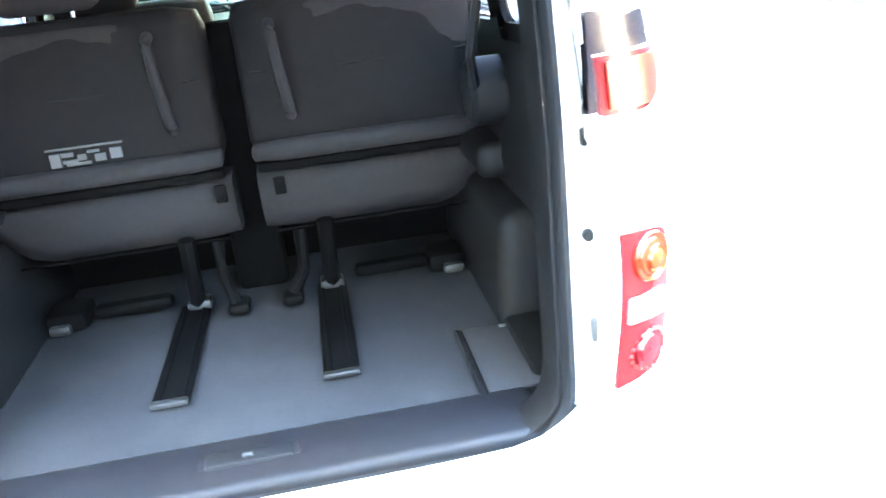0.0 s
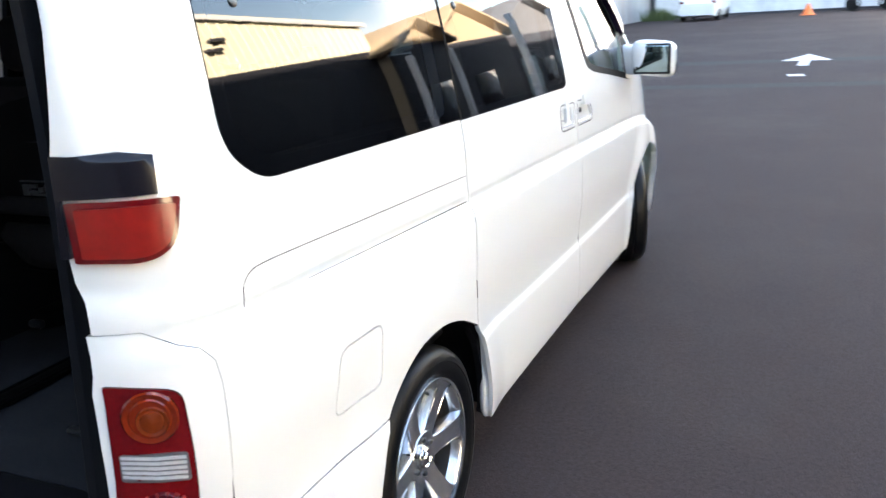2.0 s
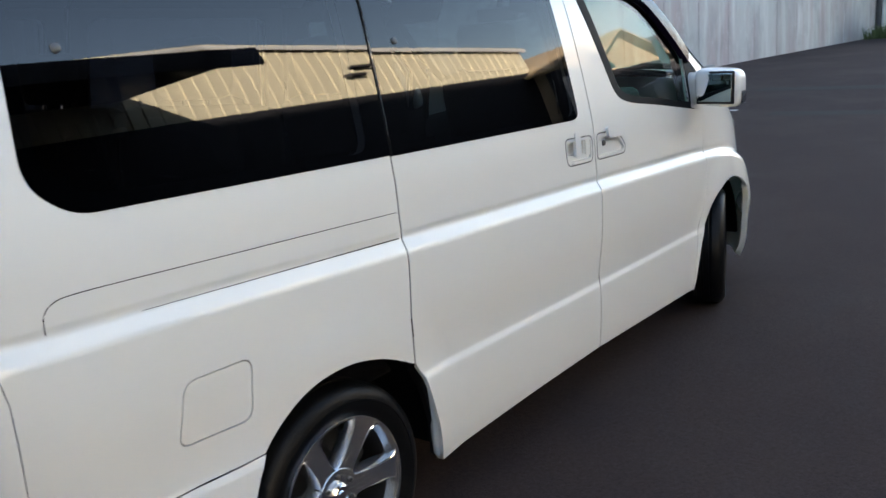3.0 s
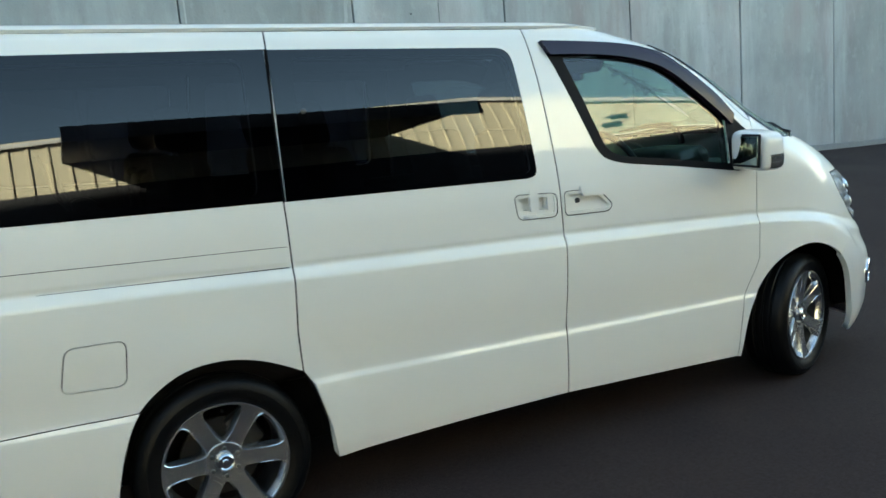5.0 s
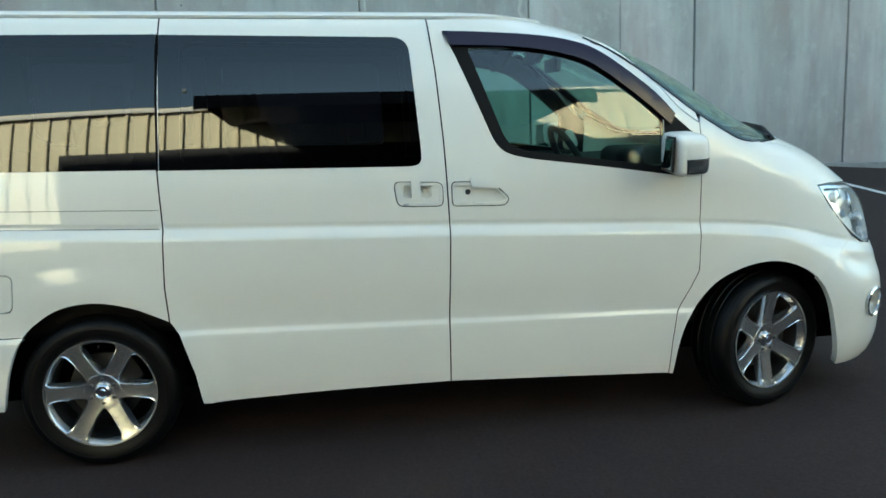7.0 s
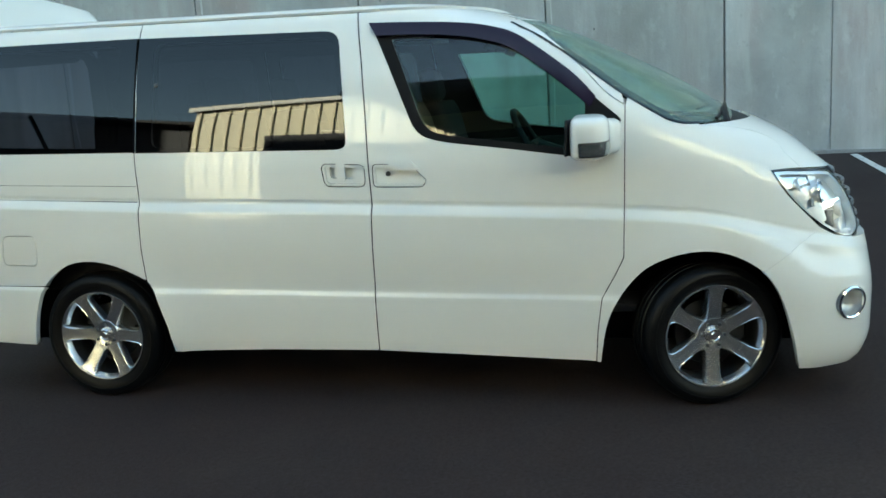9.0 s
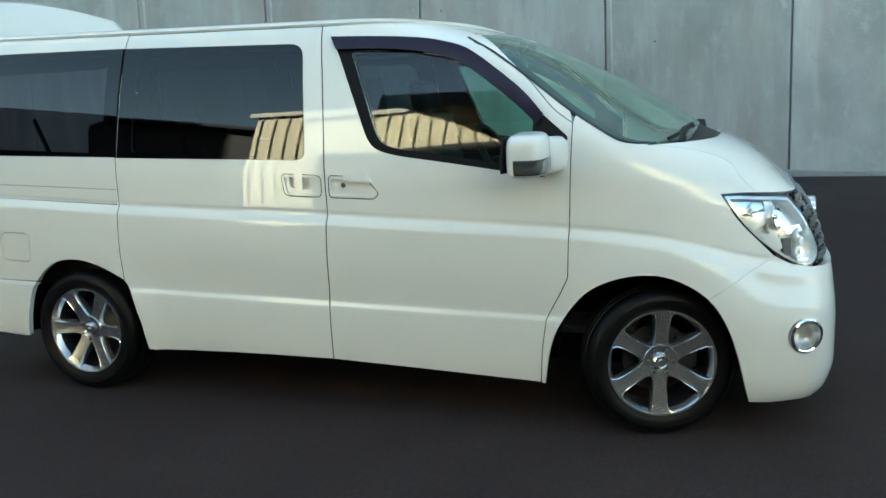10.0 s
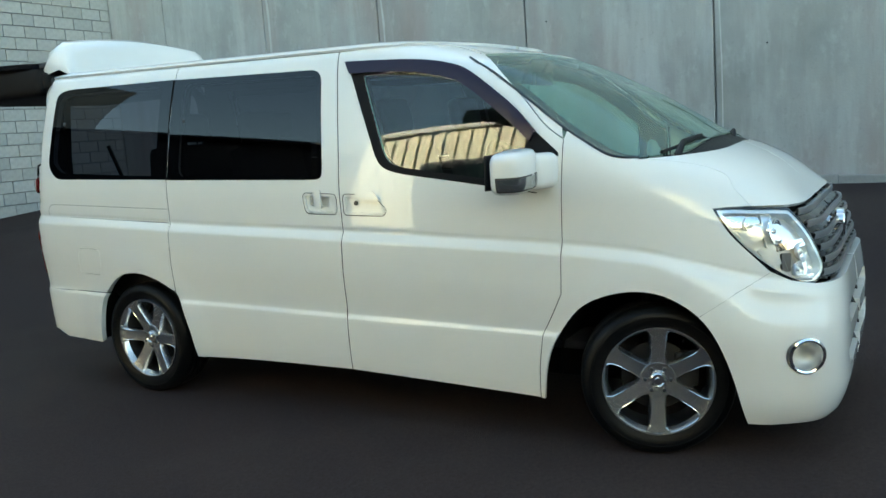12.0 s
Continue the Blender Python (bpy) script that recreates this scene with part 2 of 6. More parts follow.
# ---- mesh helpers ----
def finish(name, verts, faces, mat, parent=None, label="", normals=None, smooth=True):
    me = bpy.data.meshes.new(name)
    me.from_pydata([tuple(v) for v in verts], [], faces)
    me.materials.append(mat)
    if smooth:
        me.polygons.foreach_set("use_smooth", [True] * len(me.polygons))
    me.update()
    if normals:
        me.normals_split_custom_set_from_vertices([tuple(n) for n in normals])
    ob = new(name, me)
    ob.parent = parent
    if label:
        tagged(ob, label)
    return ob


def part(name, bm, mat, parent=None, label="", smooth=0.6):
    me = bpy.data.meshes.new(name)
    bmesh.ops.recalc_face_normals(bm, faces=bm.faces)
    bm.to_mesh(me)
    bm.free()
    me.materials.append(mat)
    if smooth:
        me.polygons.foreach_set("use_smooth", [True] * len(me.polygons))
        me.set_sharp_from_angle(angle=smooth)
    ob = new(name, me)
    ob.parent = parent
    if label:
        tagged(ob, label)
    return ob


def empty(name, m=Matrix(), **tags):
    ob = new(name)
    ob.matrix_world = m
    return tagged(ob, **tags)


def add_box(bm, size, m=Matrix(), bevel=0.0, segments=2):
    made = bmesh.ops.create_cube(bm, size=1.0, matrix=m @ Matrix.Diagonal((*size, 1)))["verts"]
    if bevel:
        edges = list({e for v in made for e in v.link_edges})
        bmesh.ops.bevel(bm, geom=edges, offset=bevel, segments=segments, affect="EDGES", profile=0.5)
    return bm


def box(size, m=Matrix(), bevel=0.0, segments=2):
    return add_box(bmesh.new(), size, m, bevel, segments)


def add_lathe(bm, profile, steps=48, m=Matrix()):
    """Turns (radius, along) pairs about the x axis."""
    rings = []
    for r, a in profile:
        rings.append([bm.verts.new(m @ Vector((a, r * math.cos(2 * math.pi * i / steps), r * math.sin(2 * math.pi * i / steps)))) for i in range(steps)])
    for p, q in zip(rings, rings[1:]):
        for i in range(steps):
            j = (i + 1) % steps
            bm.faces.new((p[i], p[j], q[j], q[i]))
    return bm


def lathe(profile, steps=48, m=Matrix()):
    return add_lathe(bmesh.new(), profile, steps, m)


def add_tube(bm, pts, r, sides=8):
    pts = [Vector(p) for p in pts]
    rings = []
    for i, p in enumerate(pts):
        d = (pts[min(i + 1, len(pts) - 1)] - pts[max(i - 1, 0)]).normalized()
        a = d.cross(Vector((0, 0, 1)) if abs(d.z) < 0.9 else Vector((1, 0, 0))).normalized()
        b = d.cross(a)
        rr = r[i] if isinstance(r, (list, tuple)) else r
        rings.append([bm.verts.new(p + rr * (math.cos(k * 2 * math.pi / sides) * a + math.sin(k * 2 * math.pi / sides) * b)) for k in range(sides)])
    for p, q in zip(rings, rings[1:]):
        for k in range(sides):
            j = (k + 1) % sides
            bm.faces.new((p[k], p[j], q[j], q[k]))
    bm.faces.new(rings[0])
    bm.faces.new(rings[-1][::-1])
    return bm


def tube(pts, r, sides=8):
    return add_tube(bmesh.new(), pts, r, sides)


def smooth_line(pts, n=6, closed=False):
    """A rounded line through the points (Catmull-Rom)."""
    out, k = [], len(pts)
    for i in range(k if closed else k - 1):
        if closed:
            a, b, c, d = (pts[(i + j) % k] for j in (-1, 0, 1, 2))
        else:
            a, b, c, d = pts[max(i - 1, 0)], pts[i], pts[i + 1], pts[min(i + 2, k - 1)]
        for j in range(n):
            t = j / n
            out.append(tuple(0.5 * (2 * q + (r - p) * t + (2 * p - 5 * q + 4 * r - s) * t * t + (3 * q - p - 3 * r + s) * t ** 3) for p, q, r, s in zip(a, b, c, d)))
    if not closed:
        out.append(tuple(pts[-1]))
    return out


def inside(p, poly):
    x, y, hit = p[0], p[1], False
    for (x0, y0), (x1, y1) in zip(poly, poly[1:] + poly[:1]):
        if (y0 > y) != (y1 > y) and x < (x1 - x0) * (y - y0) / (y1 - y0) + x0:
            hit = not hit
    return hit


def dense(poly, gap=0.03):
    out = []
    for a, b in zip(poly, poly[1:] + poly[:1]):
        k = max(1, int(math.hypot(b[0] - a[0], b[1] - a[1]) / gap + 0.5))
        out += [(a[0] + (b[0] - a[0]) * i / k, a[1] + (b[1] - a[1]) * i / k) for i in range(k)]
    return out


def inset(poly, d):
    area = sum(a[0] * b[1] - b[0] * a[1] for a, b in zip(poly, poly[1:] + poly[:1]))
    sign, out = (1 if area > 0 else -1), []
    for i, p in enumerate(poly):
        a, b = Vector(poly[i - 1]), Vector(poly[(i + 1) % len(poly)])
        e, f = (Vector(p) - a).normalized(), (b - Vector(p)).normalized()
        t = e + f
        if t.length < 0.3:
            out.append(p)
            continue
        t.normalize()
        k = d / max(0.5, math.sqrt(max(0.0, (1 + e.dot(f)) / 2)))
        out.append((p[0] - sign * t.y * k, p[1] + sign * t.x * k))
    return out


def rounded(poly, r, n=5):
    """The polygon with its corners rounded; r: one radius or one a corner."""
    out = []
    for i, p in enumerate(poly):
        p, a, b = Vector(p), Vector(poly[i - 1]), Vector(poly[(i + 1) % len(poly)])
        rr = r[i] if isinstance(r, (list, tuple)) else r
        ra, rb = min(rr, (a - p).length * 0.45), min(rr, (b - p).length * 0.45)
        s, e = p + (a - p).normalized() * ra, p + (b - p).normalized() * rb
        if rr <= 0:
            out.append(tuple(p))
            continue
        for j in range(n + 1):
            t = j / n
            out.append(tuple(s * (1 - t) ** 2 + p * 2 * t * (1 - t) + e * t * t))
    return out


def panel(name, outline, mat, parent, label="", holes=(), grid=0.045, thick=0.014, gap=0.0031, lift=0.0, sides=(1, -1), join=False, fair=False):
    """Sheet on the van's skin within an outline in (s, v), its edges turned in; sides: right 1, left -1; join: both halves make one mesh."""
    from mathutils.geometry import delaunay_2d_cdt
    outer = inset(dense(outline), gap) if gap else dense(outline)
    rims = [outer] + [dense(h) for h in holes]
    pts, edges = [], []
    for rim in rims:
        k = len(pts)
        pts += [Vector(p) for p in rim]
        edges += [(k + i, k + (i + 1) % len(rim)) for i in range(len(rim))]
    lo = [min(p[i] for p in outer) for i in (0, 1)]
    hi = [max(p[i] for p in outer) for i in (0, 1)]
    near = np.array([tuple(p) for p in pts])
    creases = []
    for s in np.arange(lo[0], hi[0], 0.03):
        lid = LEDGE(skin(s, LEDGE(s)).y)
        creases += [(s, lid + d) for d in (-0.09, -0.06, -0.046, -0.037, -0.028, -0.019, -0.010, -0.003, 0.003, 0.008, 0.014, 0.020, 0.027)] + [(s, v) for v in (0.525, 0.538, 0.545, 0.552, 0.559, 0.566, 0.575)]
        if s > 2.9:
            fold = FOLD(skin(s, 0.7).y)
            creases += [(s, fold + d) for d in (-0.035, -0.02, 0.0, 0.02, 0.04, 0.06)]
    creases += [(rear_s(d, v), v) for v in [1.284, 1.288, 1.293, 1.298, 1.303] + list(np.arange(1.32, 1.84, 0.025)) for d in (29, 31, 32.5, 34, 35.5, 38, 41, 43, 44.5, 46, 48)]
    for q in creases:
        if lo[1] < q[1] < hi[1] and inside(q, outer) and not any(inside(q, r) for r in rims[1:]) and np.min(np.hypot(near[:, 0] - q[0], near[:, 1] - q[1])) > 0.006:
            pts.append(Vector(q))
    near = np.array([tuple(p) for p in pts])
    for i in range(int((hi[0] - lo[0]) / grid) + 1):
        for j in range(int((hi[1] - lo[1]) / (grid * 0.6)) + 1):
            q = (lo[0] + grid * (i + 0.5 + 0.25 * (j % 2)), lo[1] + grid * 0.6 * (j + 0.5))
            if inside(q, outer) and not any(inside(q, r) for r in rims[1:]) and np.min(np.hypot(near[:, 0] - q[0], near[:, 1] - q[1])) > grid * 0.4:
                pts.append(Vector(q))
    got, got_edges, tris, *_ = delaunay_2d_cdt(pts, edges, [], 0, 1e-5)
    keep = []
    for f in tris:
        c = sum((got[i] for i in f), Vector((0, 0))) / len(f)
        if inside(c, outer) and not any(inside(c, r) for r in rims[1:]):
            keep.append(tuple(f))
    used = sorted({i for f in keep for i in f})
    index = {i: k for k, i in enumerate(used)}
    place = [skin(*got[i]) + skin_normal(*got[i]) * lift for i in used]
    norm = [skin_normal(*got[i]) for i in used]
    if fair:
        at = np.array([(1.0, q[0], q[1], q[0] * q[0], q[0] * q[1], q[1] * q[1]) for q in (got[i] for i in used)])
        fit, *_ = np.linalg.lstsq(at, np.array([tuple(n) for n in norm]), rcond=None)
        norm = [Vector(row).normalized() for row in at @ fit]
    faces = [tuple(index[i] for i in f) for f in keep]
    fixed = []
    for f in faces:
        a, b, c = (place[i] for i in f[:3])
        fixed.append(f if (b - a).cross(c - a).dot(norm[f[0]]) > 0 else f[::-1])
    faces = fixed
    count = {}
    for f in faces:
        for a, b in zip(f, f[1:] + f[:1]):
            count[(a, b)] = count.get((a, b), 0) + 1
    rim_edges = [e for e in count if (e[1], e[0]) not in count]
    verts, normals, extra = list(place), list(norm), {}
    for a, b in rim_edges:
        for i in (a, b):
            if i not in extra:
                extra[i] = len(verts)
                verts += [place[i], place[i] - norm[i] * thick]
                normals += [Vector((0, 0, 0)), Vector((0, 0, 0))]
        p, q = extra[a], extra[b]
        faces.append((q, p, p + 1, q + 1))
    made = []
    if join:
        n = len(verts)
        vs = [lean((v.x * side, v.y, v.z)) for side in (1, -1) for v in verts]
        ns = [Vector((v.x * side, v.y, v.z)) for side in (1, -1) for v in normals]
        return [finish(name, vs, faces + [tuple(i + n for i in f[::-1]) for f in faces], mat, parent, label, ns)]
    for side in sides:
        vs = [lean((v.x * side, v.y, v.z)) for v in verts]
        ns = [Vector((n.x * side, n.y, n.z)) for n in normals]
        fs = faces if side > 0 else [f[::-1] for f in faces]
        made.append(finish(name, vs, fs, mat, parent, label, ns))
    return made


def patch(name, rows, mat, parent, label="", normals=None, mirror=True, thick=0.0):
    """A sheet through rows of points (before the lean); mirror: the left half is added to the same mesh."""
    verts, faces = [], []
    m, n = len(rows), len(rows[0])
    for side in ((1, -1) if mirror else (1,)):
        k = len(verts)
        verts += [Vector((p[0] * side, p[1], p[2])) for r in rows for p in r]
        for i in range(m - 1):
            for j in range(n - 1):
                f = (k + i * n + j, k + i * n + j + 1, k + (i + 1) * n + j + 1, k + (i + 1) * n + j)
                faces.append(f if side > 0 else f[::-1])
    bm = bmesh.new()
    vs = [bm.verts.new(lean(v)) for v in verts]
    for f in faces:
        bm.faces.new([vs[i] for i in f])
    bmesh.ops.remove_doubles(bm, verts=bm.verts, dist=0.0008)
    if thick:
        bmesh.ops.recalc_face_normals(bm, faces=bm.faces)
        bmesh.ops.solidify(bm, geom=bm.faces[:], thickness=thick)
    return part(name, bm, mat, parent, label, smooth=0.8)
# ---- the van's skin: one map from (s, v) to space; v is height before the nose-down lean ----
SLOPE = 0.027


def lean(p):
    return Vector((p[0], p[1], p[2] - SLOPE * (p[1] - 1.0)))


def curve_through(xs, ys):
    xs, ys = np.array(xs, float), np.array(ys, float)
    h, d = np.diff(xs), np.diff(ys) / np.diff(xs)
    m = np.zeros(len(xs))
    m[0], m[-1] = d[0], d[-1]
    for i in range(1, len(xs) - 1):
        if d[i - 1] * d[i] > 0:
            a, b = 2 * h[i] + h[i - 1], h[i] + 2 * h[i - 1]
            m[i] = (a + b) / (a / d[i - 1] + b / d[i])

    def at(x):
        x = min(max(x, xs[0]), xs[-1])
        i = min(int(np.searchsorted(xs, x, side="right")) - 1, len(xs) - 2)
        t = (x - xs[i]) / h[i]
        return float(ys[i] * (1 + 2 * t) * (1 - t) ** 2 + h[i] * m[i] * t * (1 - t) ** 2 + ys[i + 1] * t * t * (3 - 2 * t) + h[i] * m[i + 1] * t * t * (t - 1))
    return at


# half width, height, front end at the centre line, start of the front's rounding, rear end, by v
V_HEIGHT = curve_through([0.1, 1.80, 1.84, 1.90, 2.0, 2.2, 2.57], [0.1, 1.80, 1.834, 1.855, 1.867, 1.876, 1.881])
V_WIDTH = curve_through([0.18, 0.24, 0.33, 0.50, 0.70, 0.85, 1.06, 1.10, 1.2, 1.25, 1.4, 1.6, 1.76, 1.80, 1.84, 1.90, 2.0, 2.2, 2.57],
                        [0.845, 0.868, 0.884, 0.893, 0.894, 0.892, 0.886, 0.886, 0.878, 0.870, 0.843, 0.802, 0.760, 0.745, 0.724, 0.67, 0.57, 0.37, 0.0])
V_FRONT = curve_through([0.2, 0.28, 0.4, 0.55, 0.70, 0.80, 0.95, 1.03, 1.08, 1.146, 1.21, 1.28, 1.34, 1.42, 1.50, 1.60, 1.70, 1.80, 1.84, 1.90, 2.0, 2.57],
                        [3.67, 3.752, 3.785, 3.785, 3.775, 3.76, 3.715, 3.66, 3.58, 3.48, 3.375, 3.225, 3.08, 2.96, 2.83, 2.64, 2.44, 2.20, 2.06, 1.92, 1.75, 1.6])
V_FSTART = curve_through([0.2, 1.1, 1.28, 1.42, 1.52, 1.62, 1.72, 1.84, 2.57], [2.6, 2.62, 2.60, 2.46, 2.33, 2.18, 1.95, 1.5, 1.3])
V_REAR = curve_through([0.2, 0.3, 0.7, 1.0, 1.045, 1.08, 1.3, 1.6, 1.80, 1.90, 2.57], [-0.92, -0.985, -0.995, -0.988, -0.984, -0.968, -0.962, -0.928, -0.885, -0.87, -0.87])
V_FPOWER = curve_through([0.2, 0.55, 0.75, 0.9, 1.12, 1.225, 1.32, 1.45, 1.6, 1.72, 1.84, 2.57], [3.5, 3.5, 3.15, 3.0, 2.95, 2.75, 2.35, 2.1, 2.5, 2.95, 3.1, 2.6])
RSTART, RPOWER = -0.55, 5.0


def level(z):
    """The v at which the skin has this height."""
    v = z
    for _ in range(12):
        v -= V_HEIGHT(v) - z
    return v


LEDGE = curve_through([-1.0, -0.37, 0.33, 1.48, 2.0, 2.595, 2.92, 3.14, 3.36, 3.6], [level(z) for z in (1.012, 1.006, 0.99, 0.974, 0.963, 0.947, 0.925, 0.880, 0.83, 0.79)])


def step(a, b, x):
    t = min(max((x - a) / (b - a), 0.0), 1.0)
    return t * t * (3 - 2 * t)


# the fold that runs down from the wing and turns level over the fog lamp
FOLD = curve_through([2.9, 3.08, 3.25, 3.36, 3.45, 3.8], [0.90, 0.85, 0.77, 0.69, 0.665, 0.66])


def swell(y, v):
    """How far the flank stands out: its bow along the length, the shoulder under the ledge, and the lips of the wheel arches."""
    lid = LEDGE(y)
    out = 0.006 - (0.004 if y < 1.5 else 0.008) * (y - 1.5) ** 2 + 0.019 * step(lid + 0.006, lid - 0.044, v) * step(lid - 0.43, lid - 0.17, v)
    out -= 0.0035 * step(lid + 0.026, lid + 0.010, v) * step(lid - 0.012, lid + 0.006, v)
    out -= 0.010 * step(0.538, 0.566, v) * step(2.80, 2.60, y) * step(1.0, 0.6, v)
    fold = FOLD(y)
    out += 0.024 * step(fold + 0.06, fold - 0.035, v) * step(0.14, 0.38, v) * step(2.95, 3.15, y)
    for hub in (0.0, 2.95):
        r = math.hypot(y - hub, v - SLOPE * (hub - 1.0) - 0.33)
        out += 0.012 * step(0.56, 0.40, r)
    return out


def front_corner(p, power):
    c, s = math.cos(p), math.sin(p)
    r = (abs(c) ** power + abs(s) ** power) ** (-1 / power)
    return c * r, s * r


def skin(s, v):
    """The place on the right flank, before the lean; past the straight part s runs on round the corner."""
    w, y0, y1, z = V_WIDTH(v), V_FSTART(v), V_FRONT(v), V_HEIGHT(v)
    if s > y0:
        c, k = front_corner(min((s - y0) / (y1 - y0), math.pi / 2), V_FPOWER(v))
        flat = 0.54 * step(1.32, 1.06, v)
        if k > 0.80:
            k -= flat * (k - 0.80) ** 2 / 0.20
        y = y0 + (y1 - y0) * k
        return Vector((w * c + swell(y, v) * c, y, z))
    if s < RSTART:
        yr = V_REAR(v)
        c, k = front_corner(min((RSTART - s) / (RSTART - yr), math.pi / 2), RPOWER)
        y = RSTART + (yr - RSTART) * k
        deg = math.degrees((RSTART - s) / (RSTART - yr))
        drain = 0.016 * step(1.288, 1.298, v) * step(31, 35, deg) * step(46, 42, deg)
        return Vector((w * c + swell(y, v) * c - 0.6 * drain, y + 0.8 * drain, z))
    return Vector((w + swell(s, v), s, z))


def skin_normal(s, v, e=0.004):
    n = (skin(s + e, v) - skin(s - e, v)).cross(skin(s, v + e) - skin(s, v - e))
    return n.normalized() if n.length > 1e-9 else Vector((0, 0, 1))


def front_s(degrees_round, v):
    return V_FSTART(v) + radians(degrees_round) * (V_FRONT(v) - V_FSTART(v))


def rear_s(degrees_round, v):
    return RSTART + radians(degrees_round) * (V_REAR(v) - RSTART)


def rear_edge(x, v):
    """The s at which the rear corner has come round to this x."""
    lo, hi = 20.0, 80.0
    for _ in range(30):
        mid = (lo + hi) / 2
        lo, hi = (mid, hi) if skin(rear_s(mid, v), v).x > x else (lo, mid)
    return rear_s(lo, v), v

# ---- the yard ----
WALL_X, REAR_Y, FACADE_X = -7.21, -9.5, 8.0
RISE = curve_through([-30, -8, 4, 6.5, 10, 15, 25, 60], [0.080, 0.080, 0.074, 0.072, 0.034, 0.012, 0.0, 0.0])


def ground_height(x, y):
    left = RISE(y) * min(max(-1.4 - x, 0.0), 6.2)
    return 0.02 + left + 0.03 * min(max(-3.2 - y, 0.0), 9.0) - 0.012 * min(max(y - 18.0, 0.0), 34.0)


def build_ground():
    xs = [-900, -300, -100, -40, -20] + [-12 + 0.5 * i for i in range(49)] + [14, 18, 25, 40, 100, 300, 900]
    ys = [-900, -300, -100, -40, -20] + [-14 + 0.5 * i for i in range(88)] + [32, 36, 42, 50, 60, 80, 120, 300, 900]
    verts = [(x, y, ground_height(x, y)) for x in xs for y in ys]
    n = len(ys)
    faces = [(i * n + j, (i + 1) * n + j, (i + 1) * n + j + 1, i * n + j + 1) for i in range(len(xs) - 1) for j in range(n - 1)]
    return tagged(finish("ground", verts, faces, ASPHALT), "dark worn asphalt of an open yard", "ground", kind="structure")


build_ground()


def road_mark(outline, label, name="road_marking"):
    pts = [Vector((x, y, ground_height(x, y) + 0.005)) for x, y in outline]
    bm = bmesh.new()
    bm.faces.new([bm.verts.new(p) for p in pts])
    low = bmesh.ops.extrude_face_region(bm, geom=bm.faces[:])
    bmesh.ops.translate(bm, verts=[v for v in low["geom"] if isinstance(v, bmesh.types.BMVert)], vec=(0, 0, -0.004))
    return tagged(part(name, bm, LINE_PAINT, None, label, smooth=0), label, "road marking", kind="structure")


def bar(x0, y0, x1, y1, w=0.10):
    d = Vector((x1 - x0, y1 - y0)).normalized()
    a = Vector((-d.y, d.x)) * w / 2
    return [(x0 + a.x, y0 + a.y), (x1 + a.x, y1 + a.y), (x1 - a.x, y1 - a.y), (x0 - a.x, y0 - a.y)]


road_mark([(1.28, 14.6), (1.46, 14.6), (1.48, 15.55), (1.84, 15.55), (1.42, 16.9), (0.98, 15.55), (1.30, 15.55)], "faded white arrow painted on the asphalt")
road_mark(bar(1.20, 13.0, 1.44, 13.04, 0.25), "worn white dash painted on the asphalt")
for x0, y0, x1, y1 in ((-6.95, 5.36, -3.6, 5.42), (-6.95, 7.30, -3.1, 7.44), (-3.4, 9.63, -2.2, 9.66), (-3.4, 11.9, -2.2, 11.94)):
    road_mark(dense(bar(x0, y0, x1, y1, 0.09), 0.5), "thin worn white bay line painted on the asphalt")
for x0, y0, x1, y1 in ((4.6, 13.4, 6.6, 13.45), (3.87, 9.61, 6.0, 8.1), (3.83, 7.37, 5.9, 5.8)):
    road_mark(bar(x0, y0, x1, y1, 0.08), "worn white line painted on the asphalt")


def tar_patch(outline, label):
    pts = [(x, y, ground_height(x, y) + 0.003) for x, y in outline]
    return tagged(finish("asphalt_patch", pts, [tuple(range(len(pts)))], PATCH), label, "ground", kind="structure")


for x0, y0, x1, y1, w in ((-1.6, 11.6, 6.5, 11.9, 0.5), (-3.0, 15.4, 7.5, 15.9, 0.7)):
    tar_patch(dense(bar(x0, y0, x1, y1, w), 0.5), "darker tarred repair strip in the asphalt")


